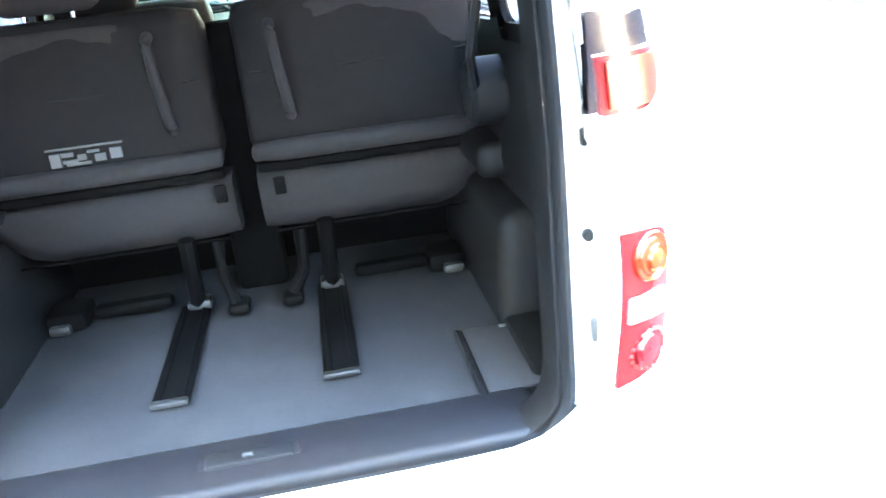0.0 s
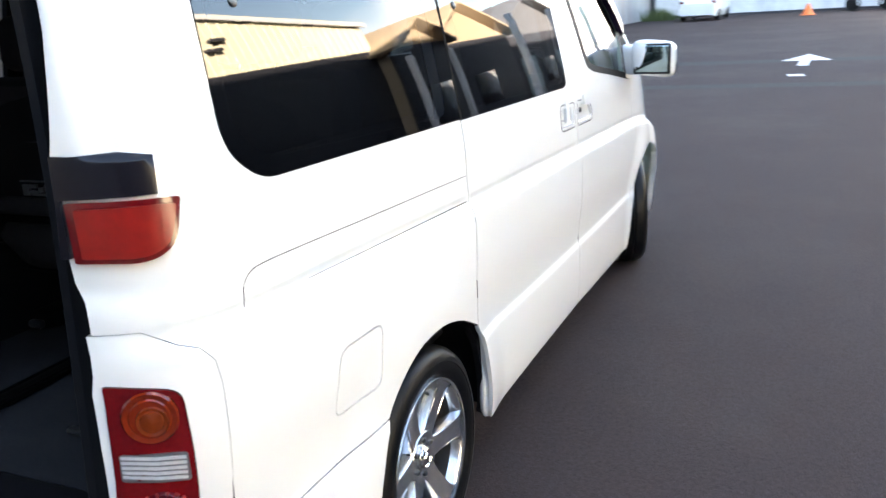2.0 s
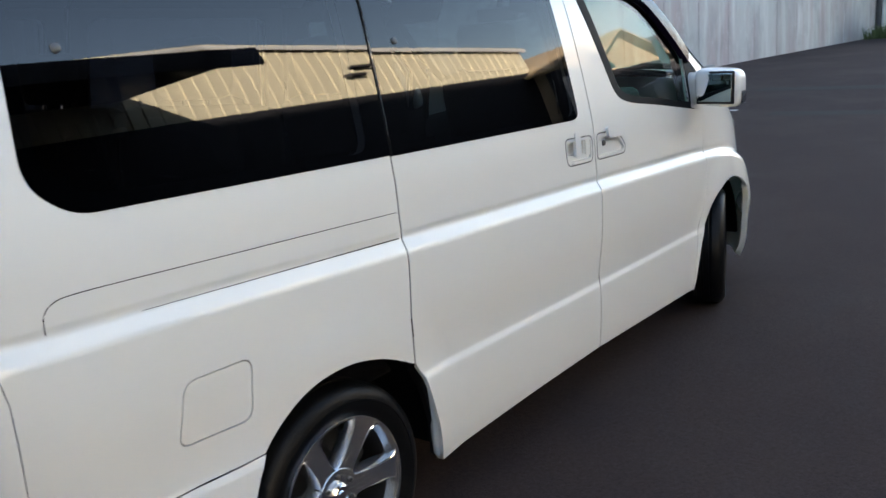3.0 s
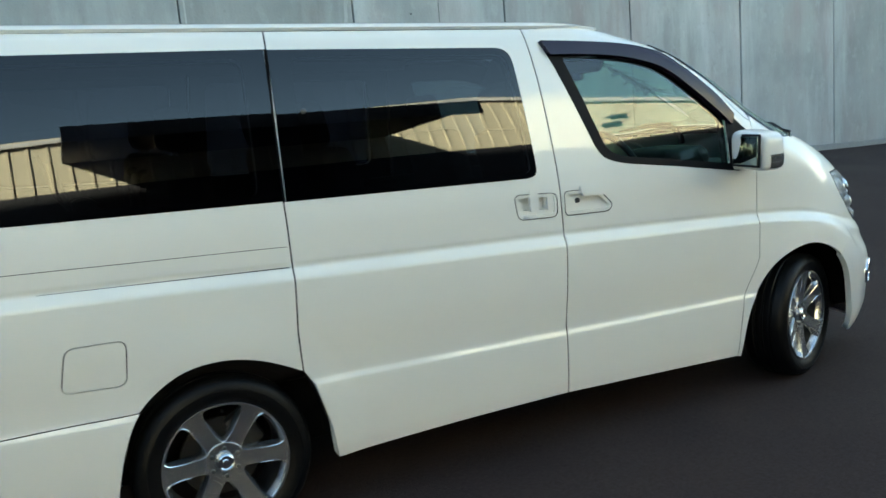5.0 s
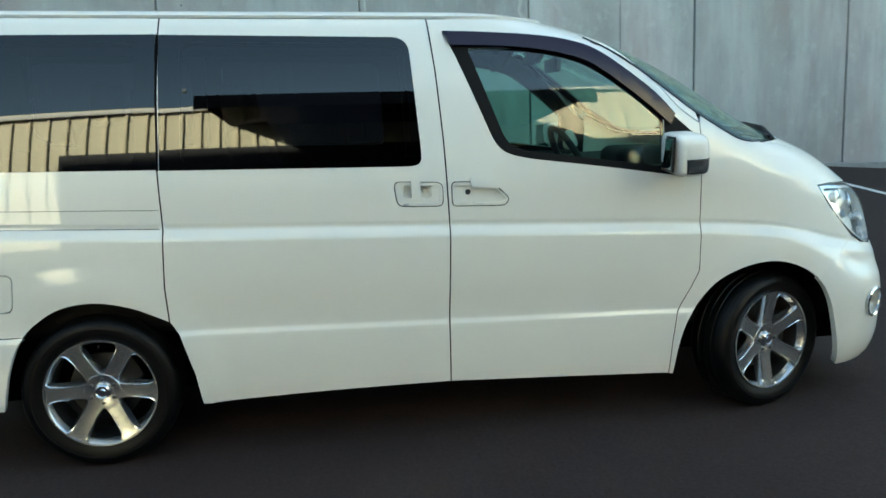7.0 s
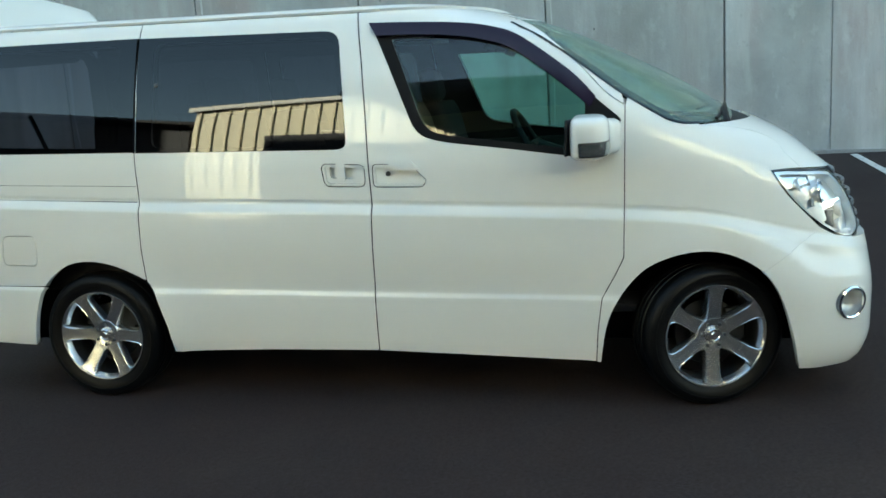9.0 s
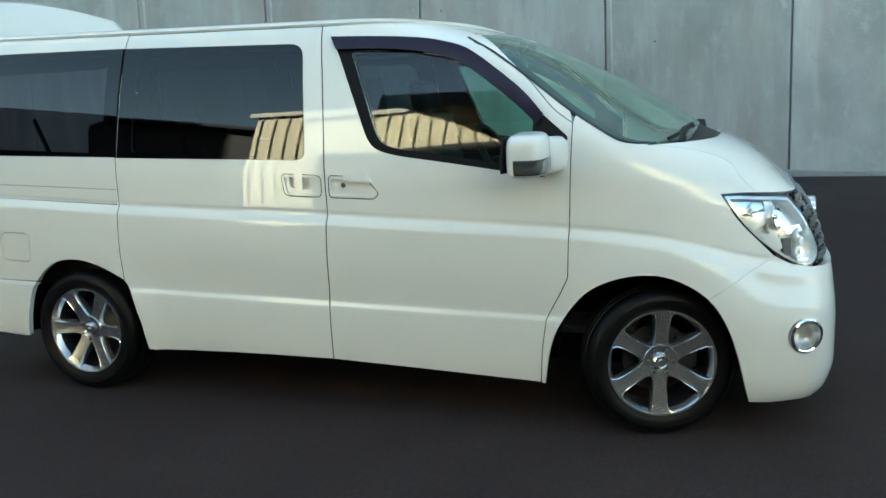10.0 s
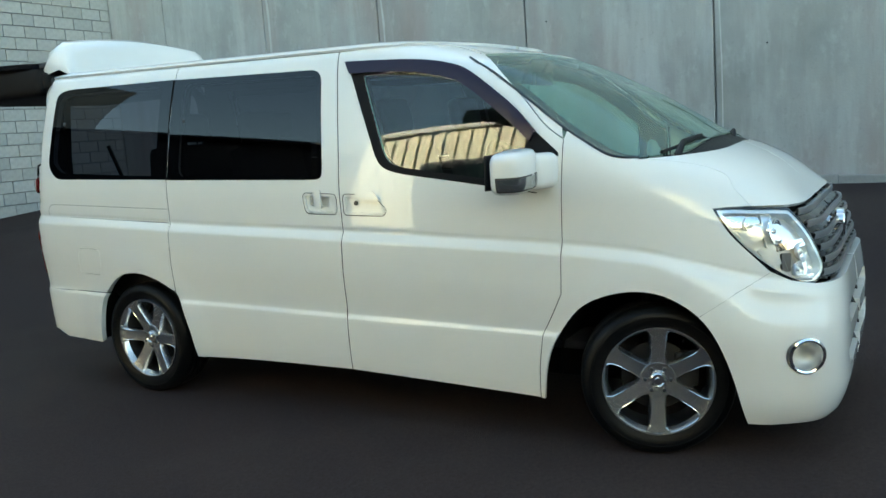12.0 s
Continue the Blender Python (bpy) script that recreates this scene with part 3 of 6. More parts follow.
def opposite_buildings():
    """The clad hall across the drive, seen in the van's glass and paint, with its lean-to canopy and the houses beyond."""
    hall = empty("clad_hall", label="cream ribbed metal hall with a low gable, sunlit above", category="building")
    y0, y1, peak = -3.55, 12.7, 5.4
    def roof_line(y):
        return float(np.interp(y, [y0, peak, y1], [4.19, 4.96, 4.12]))
    bm = bmesh.new()
    ring = [(FACADE_X + 0.3, y0), (FACADE_X, y0)]
    k = int((y1 - y0) / 0.235)
    for i in range(k):
        y = y0 + 0.06 + i * 0.235
        ring += [(FACADE_X, y), (FACADE_X - 0.034, y + 0.008), (FACADE_X - 0.034, y + 0.036), (FACADE_X, y + 0.046)]
    ring += [(FACADE_X, y1), (FACADE_X + 0.3, y1)]
    low, high = [bm.verts.new((x, y, 0.0)) for x, y in ring], [bm.verts.new((x, y, roof_line(y))) for x, y in ring]
    for i in range(len(ring) - 1):
        bm.faces.new((low[i], low[i + 1], high[i + 1], high[i]))
    part("wall", bm, CLADDING, hall, smooth=0)
    for ya, yb in ((y0 - 0.1, peak), (peak, y1 + 0.1)):
        za, zb = roof_line(max(ya, y0)), roof_line(min(yb, y1))
        m = Matrix.Translation((FACADE_X + 5.0, (ya + yb) / 2, (za + zb) / 2 + 0.06)) @ pose(0, 0, 0, math.degrees(math.atan2(zb - za, yb - ya)), 0, 0)
        part("roof", box((10.2, math.hypot(yb - ya, zb - za) + 0.02, 0.06), m, 0.01), CLADDING, hall)
        part("barge_board", box((0.05, math.hypot(yb - ya, zb - za), 0.11), m @ Matrix.Translation((-5.09, 0, -0.06)), 0.01), WHITE_WALL, hall)
    part("end_wall", box((9.6, 0.2, 4.2), Matrix.Translation((FACADE_X + 5.1, y0 + 0.12, 2.1))), CLADDING, hall)
    for dy, dz in ((0.0, 0.0), (-0.2, -0.22)):
        part("wall_vent", box((0.12, 0.38, 0.07), Matrix.Translation((FACADE_X - 0.07, 7.95 + dy, 4.12 + dz)), 0.01), DARK_SHED, hall)
    # slab up to the shade line: the facade's shade as a dark colour
    part("lower_wall_shade", box((0.08, 15.05, 3.36), Matrix.Translation((FACADE_X - 0.03, 5.175, 1.68)), 0.01), DARK_SHED, hall, "dark slab with the lower wall's shade put into its colour")
    canopy = empty("entrance_canopy", label="dark lean-to canopy hung over the hall's entrance", category="canopy")
    tilt = math.degrees(math.atan2(0.45, 2.75))
    part("slab", box((2.82, 4.1, 0.14), Matrix.Translation((6.62, 1.78, 3.775)) @ pose(0, 0, 0, 0, -tilt, 0), 0.02), DARK_SHED, canopy)
    part("fascia", box((0.06, 4.12, 0.30), Matrix.Translation((5.22, 1.78, 3.47)), 0.01), DARK_SHED, canopy)
    for y in (-0.1, 3.6):
        part("tie_bar", tube([(5.4, y, 3.52), (7.98, y, 4.2)], 0.02, 8), DARK_SHED, canopy)
    # sun would reach this building; its dark colour stands in for shade
    dark = empty("shaded_building", label="single-storey building beside the hall, its shade put into the dark colour", category="building")
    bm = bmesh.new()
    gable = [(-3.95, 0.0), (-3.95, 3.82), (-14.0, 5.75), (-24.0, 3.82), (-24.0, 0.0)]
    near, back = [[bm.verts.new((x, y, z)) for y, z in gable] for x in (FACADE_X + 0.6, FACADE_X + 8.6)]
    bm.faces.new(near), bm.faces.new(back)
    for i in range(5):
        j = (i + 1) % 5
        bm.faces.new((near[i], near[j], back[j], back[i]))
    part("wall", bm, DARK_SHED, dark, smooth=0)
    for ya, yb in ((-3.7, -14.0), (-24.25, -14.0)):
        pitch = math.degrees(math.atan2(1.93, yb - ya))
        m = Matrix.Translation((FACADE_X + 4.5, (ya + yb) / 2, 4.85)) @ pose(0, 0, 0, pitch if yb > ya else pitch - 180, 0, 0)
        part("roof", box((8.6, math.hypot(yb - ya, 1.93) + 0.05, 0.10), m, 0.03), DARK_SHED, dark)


opposite_buildings()


def gabled_house(x, y0, y1, eaves, ridge, roof, wall, label):
    base = empty("house", label=label, category="house", group="houses beyond the hall")
    mid = (y0 + y1) / 2
    bm = bmesh.new()
    for dx in (0.0, 7.0):
        vs = [bm.verts.new((x + dx, y, z)) for y, z in ((y0, 0), (y1, 0), (y1, eaves), (mid, ridge - 0.06), (y0, eaves))]
        bm.faces.new(vs)
    bm.verts.ensure_lookup_table()
    for i in range(5):
        j = (i + 1) % 5
        bm.faces.new((bm.verts[i], bm.verts[j], bm.verts[5 + j], bm.verts[5 + i]))
    part("wall", bm, wall, base, smooth=0)
    for a, b in ((y0 - 0.3, mid), (y1 + 0.3, mid)):
        run, rise = abs(b - a), (ridge - eaves) * abs(b - a) / ((y1 - y0) / 2)
        m = Matrix.Translation((x + 3.4, (a + b) / 2, ridge - rise / 2)) @ pose(0, 0, 0, math.degrees(math.atan2(rise, run)) * (1 if b > a else -1), 0, 0)
        part("roof", box((7.6, math.hypot(run, rise), 0.09), m, 0.01), roof, base)
    # shade below the eaves, painted as a dark slab
    part("lower_wall_shade", box((0.1, y1 - y0 + 0.1, eaves - 0.1), Matrix.Translation((x - 0.03, mid, (eaves - 0.1) / 2)), 0.01), DARK_SHED, base, "dark slab with the house wall's shade put into its colour")
    part("window", box((0.06, 1.4, 1.0), Matrix.Translation((x - 0.08, mid, 1.6)), 0.01), GLOSS_BLACK, base)
    return base


gabled_house(7.6, 12.6, 14.8, 3.35, 4.0, BROWN, BROWN, "small tan house with a brown gabled roof")
gabled_house(8.2, 15.2, 20.6, 3.4, 4.75, BROWN, BROWN, "tan house with a steep brown gabled roof")
workshop = gabled_house(8.8, 21.0, 30.0, 3.4, 5.2, GREY_ROOF, GREY_ROOF, "dark grey gabled workshop with pale roller doors")
for y in (23.4, 27.4, 29.0):
    part("roller_door", box((0.05, 1.42, 2.3), Matrix.Translation((8.70, y, 1.15)), 0.01), DOOR_PAINT, workshop, "pale blue-green roller door")


def far_car(x, y, turn, paint, label):
    base = empty("parked_car", pose(x, y, ground_height(x, y), 0, 0, turn), label=label, category="car", group="parked cars")
    rows = []
    for t, h0, h1, w in ((-2.1, 0.35, 0.75, 0.78), (-2.05, 0.22, 0.92, 0.84), (-1.2, 0.2, 0.98, 0.88), (0.9, 0.2, 0.98, 0.88), (1.9, 0.22, 0.96, 0.86), (2.15, 0.3, 0.8, 0.8)):
        rows.append([(sx * w, t, z) for sx, z in ((-0.9, h0), (-1, (h0 + h1) / 2), (-0.94, h1), (0.94, h1), (1, (h0 + h1) / 2), (0.9, h0))])
    bm = bmesh.new()
    vs = [[bm.verts.new(p) for p in r] for r in rows]
    for a, b in zip(vs, vs[1:]):
        for i in range(6):
            bm.faces.new((a[i], a[(i + 1) % 6], b[(i + 1) % 6], b[i]))
    bm.faces.new(vs[0]), bm.faces.new(vs[-1])
    part("body", bm, paint, base, smooth=0.5)
    for name, mat, grow, z0, z1 in (("cabin", paint, 1.0, 0.95, 1.47), ("window", TINT, 1.012, 1.02, 1.38)):
        bm = bmesh.new()
        def ring(z, f):
            return [bm.verts.new((sx * (0.84 - 0.16 * f) * grow, (-1.2 + 0.5 * f) * grow if sy < 0 else (1.9 - 0.35 * f) * grow, z)) for sx, sy in ((-1, -1), (1, -1), (1, 1), (-1, 1))]
        a, b = ring(z0, (z0 - 0.95) / 0.52), ring(z1, (z1 - 0.95) / 0.52)
        for i in range(4):
            bm.faces.new((a[i], a[(i + 1) % 4], b[(i + 1) % 4], b[i]))
        bm.faces.new(b)
        bmesh.ops.bevel(bm, geom=[e for e in bm.edges], offset=0.06 if name == "cabin" else 0.02, segments=2, affect="EDGES")
        part(name, bm, mat if name == "cabin" else GLOSS_BLACK, base, smooth=0.6)
    for sx in (-1, 1):
        for y in (-1.35, 1.3):
            part("wheel", lathe([(0.0, 0.11), (0.18, 0.11), (0.2, 0.09), (0.3, 0.1), (0.32, 0.06), (0.32, -0.08), (0.28, -0.1)], 20, Matrix.Translation((sx * 0.76, y, 0.32)) @ Matrix.Diagonal((sx, 1, 1, 1))), RUBBER, base)
        part("headlamp", box((0.3, 0.12, 0.14), Matrix.Translation((sx * 0.6, -2.06, 0.78)), 0.03), WHITE_LENS, base)
        part("rear_lamp", box((0.2, 0.1, 0.2), Matrix.Translation((sx * 0.7, 2.08, 0.82)), 0.03), RED_LENS, base)
    return base


WHITE_CAR = material("white_car_paint", (0.75, 0.75, 0.74), 0.35, coat=1.0, vary=0.02, scale=4)
far_car(-3.75, 41.3, 178, WHITE_CAR, "white estate car parked with its tail to the yard")
far_car(9.6, 43.0, 90, SILVER_CAR, "silver saloon car parked along the far wall")
far = tagged(part("wall_far", box((70, 0.3, 7.5), Matrix.Translation((27.5, 47, 3.4))), WHITE_WALL, None, smooth=0), "pale painted wall closing the far end", "wall", kind="structure")
tagged(part("kerb", box((50, 0.25, 0.14), Matrix.Translation((17.6, 46.7, -0.28)), 0.01), DARK_SHED, None, smooth=0), "dark kerb along the foot of the far wall", "kerb", kind="structure")


def traffic_cone(x, y):
    base = empty("traffic_cone", Matrix.Translation((x, y, ground_height(x, y))), label="orange plastic traffic cone lying by the trailer", category="cone")
    part("cone", lathe([(0.0, 0.50), (0.05, 0.50), (0.24, 0.05), (0.30, 0.04), (0.31, 0.0)], 20, pose(0, 0, 0, 0, -90, 0)), CONE, base)
    part("foot", box((0.62, 0.62, 0.05), Matrix.Translation((0, 0, 0.025)), 0.02), CONE, base)


def flat_trailer(x, y):
    base = empty("trailer", Matrix.Translation((x, y, ground_height(x, y))), label="white low flat trailer parked by the far wall", category="trailer")
    part("deck", box((3.6, 1.6, 0.16), Matrix.Translation((0, 0, 0.95)), 0.02), SILVER_CAR, base)
    for k in range(4):
        part("stake", box((0.08, 0.08, 0.7), Matrix.Translation((-1.5 + k, -0.78, 0.62)), 0.01), WHITE_WALL, base)
    for dx in (-0.7, 0.7):
        part("wheel", lathe([(0.0, 0.1), (0.2, 0.1), (0.32, 0.08), (0.34, 0.0), (0.32, -0.08), (0.0, -0.1)], 20, Matrix.Translation((dx, -0.7, 0.34)) @ pose(0, 0, 0, 0, 0, 90)), RUBBER, base)


def slatted_barrier(x, y):
    base = empty("slatted_barrier", Matrix.Translation((x, y, ground_height(x, y))), label="white horizontal slatted barrier by the far wall", category="barrier")
    for k in range(5):
        part("slat", box((3.2, 0.05, 0.16), Matrix.Translation((0, 0, 0.35 + 0.30 * k)), 0.01), WHITE_WALL, base)
    for dx in (-1.5, 0, 1.5):
        part("post", box((0.09, 0.09, 1.75), Matrix.Translation((dx, 0.08, 0.87)), 0.01), WHITE_WALL, base)


traffic_cone(0.75, 41.0)
flat_trailer(3.3, 44.5)
slatted_barrier(6.9, 43.8)


def grass_tuft(cx, cy, n):
    verts, faces = [], []
    for _ in range(n):
        x, y = cx + random.gauss(0, 0.4), cy + random.gauss(0, 0.5)
        h, a = random.uniform(0.2, 0.7), random.uniform(0, 6.28)
        z, k = ground_height(x, y), len(verts)
        dx, dy = 0.03 * math.cos(a), 0.03 * math.sin(a)
        bend = random.uniform(-0.15, 0.15)
        verts += [(x - dx, y - dy, z), (x + dx, y + dy, z), (x + bend - dy, y + dx, z + h)]
        faces.append((k, k + 1, k + 2))
    tagged(finish("grass", verts, faces, GRASS, smooth=False), "overgrown grass at the foot of the wall", "grass", kind="stuff")


grass_tuft(-6.3, 43.6, 380)
pipe = empty("downpipe", label="dark downpipe on the far corner of the wall", category="pipe")
part("pipe", tube([(-7.0, 45.6, -0.35), (-7.0, 45.6, 7.0)], 0.14, 10), DARK_SHED, pipe)


def bollard(x, y):
    base = empty("white_post", Matrix.Translation((x, y, ground_height(x, y))), label="white square steel post on a pale footing", category="post", group="white posts by the parking bays")
    part("post", box((0.12, 0.12, 2.9), Matrix.Translation((0, 0, 1.45)), 0.008), WHITE_WALL, base)
    part("footing", box((0.55, 0.55, 0.08), Matrix.Translation((0, 0, 0.03)), 0.02), CONCRETE, base)


for x, y in ((7.3, 12.7), (7.2, 14.4), (4.69, 11.9), (4.62, 14.2), (4.5, 17.0)):
    bollard(x, y)


# added out of view: blocks low sky light from the van's open rear
tagged(part("rear_sky_block", box((13, 0.3, 9.5), Matrix.Translation((3.6, -14.2, 4.7))), MORTAR, None, smooth=0), "plain unseen wall added behind to keep low sky light off the load bay", "wall", kind="structure")

# ---- the van ----
van = empty("minivan", label="pearl white minivan with tinted windows, its tailgate raised", category="minivan")


def V(y, z):
    return (y, level(z + SLOPE * (y - 1.0)))


def VV(*pairs):
    return [V(y, z) for y, z in pairs]


# seams and openings on the flank, as (along, height)
DOOR_REAR = VV((0.408, 0.263), (0.389, 0.397), (0.34, 0.573), (0.306, 0.628), (0.300, 0.775), (0.312, 1.008), (0.308, 1.25), (0.322, 1.55))
DOOR_REAR += [(0.345, 1.842)]
B_LINE = VV((1.461, 0.276), (1.463, 0.544), (1.479, 0.962), (1.468, 1.325), (1.452, 1.60))
B_LINE += [(1.430, 1.842)]
FENDER_LINE = VV((2.459, 0.227), (2.470, 0.38), (2.491, 0.519), (2.551, 0.627), (2.587, 0.70), (2.595, 0.916), (2.607, 1.345))
SILL_REAR = smooth_line(VV((0.408, 0.263), (0.922, 0.276), (1.461, 0.276)), 5)
SILL_FRONT = smooth_line(VV((1.461, 0.276), (1.96, 0.253), (2.459, 0.227)), 5)
REAR_ARCH = smooth_line(VV((-0.376, 0.298), (-0.335, 0.467), (-0.268, 0.604), (-0.133, 0.704), (0.013, 0.728), (0.16, 0.698), (0.306, 0.628)), 5)
FRONT_ARCH = smooth_line([(2.478, 0.262), (2.505, 0.42), (2.556, 0.540), (2.66, 0.668), (2.78, 0.732), (2.912, 0.756), (3.03, 0.736), (3.13, 0.672), (3.190, 0.572), (3.236, 0.42), (3.268, 0.245)], 4)
SLIDE_WIN = rounded([V(0.316, 1.247), V(1.372, 1.216), V(1.372, 1.29), V(1.345, 1.748), V(0.340, 1.785)], [0.0, 0.06, 0.0, 0.07, 0.0])
REAR_WIN = rounded([V(0.308, 1.250), V(-0.625, 1.279), V(-0.70, 1.35), V(-0.655, 1.79), V(-0.55, 1.806), V(0.330, 1.787)], [0.0, 0.05, 0.06, 0.06, 0.04, 0.0])
SLIDE_HOLE = rounded([V(0.40, 1.265), V(1.345, 1.236), V(1.345, 1.30), V(1.320, 1.722), V(0.42, 1.757)], 0.05)
REAR_HOLE = rounded([V(0.225, 1.272), V(-0.585, 1.314), V(-0.665, 1.38), V(-0.63, 1.762), V(-0.54, 1.778), V(0.245, 1.76)], 0.05)
DOOR_WIN = rounded([V(1.495, 1.756), V(1.532, 1.685), V(1.695, 1.272), V(1.79, 1.232), V(2.119, 1.184), V(2.50, 1.122), V(2.594, 1.285), V(2.47, 1.395), V(2.364, 1.498), V(2.159, 1.648), V(2.017, 1.700), V(1.85, 1.730)],
                   [0.03, 0.03, 0.07, 0.1, 0.1, 0.02, 0.02, 0.1, 0.1, 0.1, 0.1, 0.1])
DOOR_HOLE = rounded([V(1.592, 1.695), V(1.735, 1.300), V(1.80, 1.262), V(2.12, 1.214), V(2.435, 1.165), V(2.44, 1.375), V(2.33, 1.478), V(2.14, 1.618), V(2.0, 1.667), V(1.85, 1.692)], [0.02, 0.06, 0.08, 0.1, 0.01, 0.02, 0.1, 0.1, 0.1, 0.1])
FUEL = rounded(VV((-0.468, 0.871), (-0.275, 0.866), (-0.292, 0.708), (-0.497, 0.716)), 0.035)
SLIDE_GRIP = rounded(VV((1.248, 1.158), (1.455, 1.146), (1.455, 1.046), (1.262, 1.054)), 0.03)
FRONT_GRIP = rounded(VV((1.492, 1.146), (1.665, 1.138), (1.74, 1.065), (1.72, 1.036), (1.492, 1.044)), 0.022)
ROOF_SEAM = 1.845

quarter_edge = [(-0.80, V(-0.80, 1.046)[1]), (-0.80, V(-0.80, 0.61)[1]), V(-0.268, 0.604)]
quarter = REAR_ARCH[10:] + DOOR_REAR[4:] + [(0.0, ROOF_SEAM), (-0.5, ROOF_SEAM)]
quarter += [(rear_s(a, ROOF_SEAM), ROOF_SEAM) for a in (10, 25, 38)] + [rear_edge(0.645, ROOF_SEAM)]
quarter += [rear_edge(x, v) for x, v in ((0.655, 1.75), (0.672, 1.6), (0.682, 1.45), (0.680, 1.33), (0.676, 1.30), (0.680, 1.15), (0.705, 1.06), (0.712, 1.03), (0.712, 1.0))]
CORNER_TOP = V(-0.8, 1.046)[1]
BEND = [(-0.842, CORNER_TOP - 0.003), (-0.820, CORNER_TOP - 0.016), (-0.806, CORNER_TOP - 0.042), (-0.801, CORNER_TOP - 0.085)]
quarter += [(rear_s(a, 1.0), 1.0) for a in (45, 42)] + BEND + quarter_edge[1:2]
panel("quarter_panel", quarter, PAINT, van, holes=[REAR_HOLE, FUEL], thick=0.03)
for q, o in zip(panel("fuel_flap", FUEL, PAINT, van, gap=0.004, lift=-0.0005, sides=(1,)), (1,)):
    q["label"] = "square fuel filler flap with rounded corners"
sliding = panel("sliding_door", DOOR_REAR[::-1] + SILL_REAR[1:-1] + B_LINE, PAINT, van, holes=[SLIDE_HOLE, SLIDE_GRIP])
door_top = smooth_line(VV((2.607, 1.345), (2.52, 1.412), (2.40, 1.545), (2.20, 1.712), (2.03, 1.785), (1.86, 1.815)), 4)
front_door = panel("front_door", B_LINE[::-1] + SILL_FRONT[1:-1] + FENDER_LINE + door_top[1:] + [(1.6, ROOF_SEAM)], PAINT, van, holes=[DOOR_HOLE, FRONT_GRIP])
for poly, hole, owners, mat, words in ((SLIDE_WIN, SLIDE_HOLE, sliding, TINT, "dark privacy glass"), (REAR_WIN, REAR_HOLE, [van, van], TINT, "dark privacy glass"), (DOOR_WIN, DOOR_HOLE, front_door, CLEAR, "green tinted glass")):
    for side, owner in zip((1, -1), owners):
        framed = mat is CLEAR
        panel("window", hole if framed else poly, mat, owner, words, gap=-0.004 if framed else 0.002, lift=-0.006 if framed else 0.0015, thick=0.003, grid=0.05, sides=(side,), fair=True)
        panel("window_border", poly, SEAL, owner, "black window border", holes=[hole], gap=0.0005, lift=0.0008, thick=0.009 if framed else 0.004, grid=0.06, sides=(side,))

# black strip behind the meeting edges of the two side windows, and the glass studs
for side in (1, -1):
    seam = [V(0.3055, 1.247), V(0.3145, 1.247), V(0.3255, 1.55), V(0.340, 1.786), V(0.331, 1.786), V(0.3165, 1.55)]
    panel("window_seam", seam, INK, van, "black strip between the side windows", gap=0.0, lift=0.0020, thick=0.012, sides=(side,))
    for y, v in ((-0.565, 1.541), (0.434, 1.524)):
        p, n = skin(y, v), skin_normal(y, v)
        p = lean((p.x * side, p.y, p.z))
        m = Matrix.Translation(p) @ Vector((n.x * side, n.y, n.z)).to_track_quat("X", "Z").to_matrix().to_4x4()
        part("glass_stud", lathe([(0.011, 0.0), (0.011, 0.004), (0.007, 0.006), (0.0, 0.006)], 16, m), DARK_METAL, van)

# dark linings inside the doors and the rear quarter
for outline, hole, owners in ((DOOR_REAR[::-1] + SILL_REAR[1:-1] + B_LINE, SLIDE_HOLE, sliding), (B_LINE[::-1] + SILL_FRONT[1:-1] + FENDER_LINE + door_top[1:] + [(1.6, ROOF_SEAM)], DOOR_HOLE, front_door)):
    for side, owner in zip((1, -1), owners):
        panel("inner_lining", outline, TRIM, owner, "dark trim inside the door", holes=[hole], gap=0.004, lift=-0.035, thick=0.02, grid=0.09, sides=(side,))
for side in (1, -1):
    upper = [V(-0.70, 1.22), V(0.30, 1.19), (0.33, ROOF_SEAM - 0.02), (-0.60, ROOF_SEAM - 0.02)]
    panel("quarter_lining", upper, TRIM, van, "dark trim inside the rear quarter", holes=[REAR_HOLE], gap=0.0, lift=-0.035, thick=0.02, grid=0.09, sides=(side,))

# rubber in the door gaps
for line, owners in ((DOOR_REAR[3:], sliding), (B_LINE, front_door), (FENDER_LINE, front_door)):
    for side, owner in zip((1, -1), owners):
        pts = [skin(s, v) - skin_normal(s, v) * 0.0065 for s, v in dense(line + line[-2:0:-1], 0.05)[:int(len(dense(line + line[-2:0:-1], 0.05)) / 2) + 1]]
        part("door_seal", tube([lean((p.x * side, p.y, p.z)) for p in pts], 0.005, 6), SEAL, owner)

# smoked rain visor over the front door's window
visor = smooth_line(VV((1.492, 1.762), (1.68, 1.752), (1.86, 1.737), (2.03, 1.706), (2.17, 1.652), (2.375, 1.500), (2.485, 1.386)), 5) + smooth_line(VV((2.462, 1.341), (2.345, 1.448), (2.14, 1.604), (2.0, 1.656), (1.85, 1.684), (1.68, 1.698), (1.525, 1.704)), 5)
for side, owner in zip((1, -1), front_door):
    panel("rain_visor", visor, VISOR, owner, "smoked plastic rain visor", gap=0.0, lift=0.022, thick=0.03, sides=(side,))

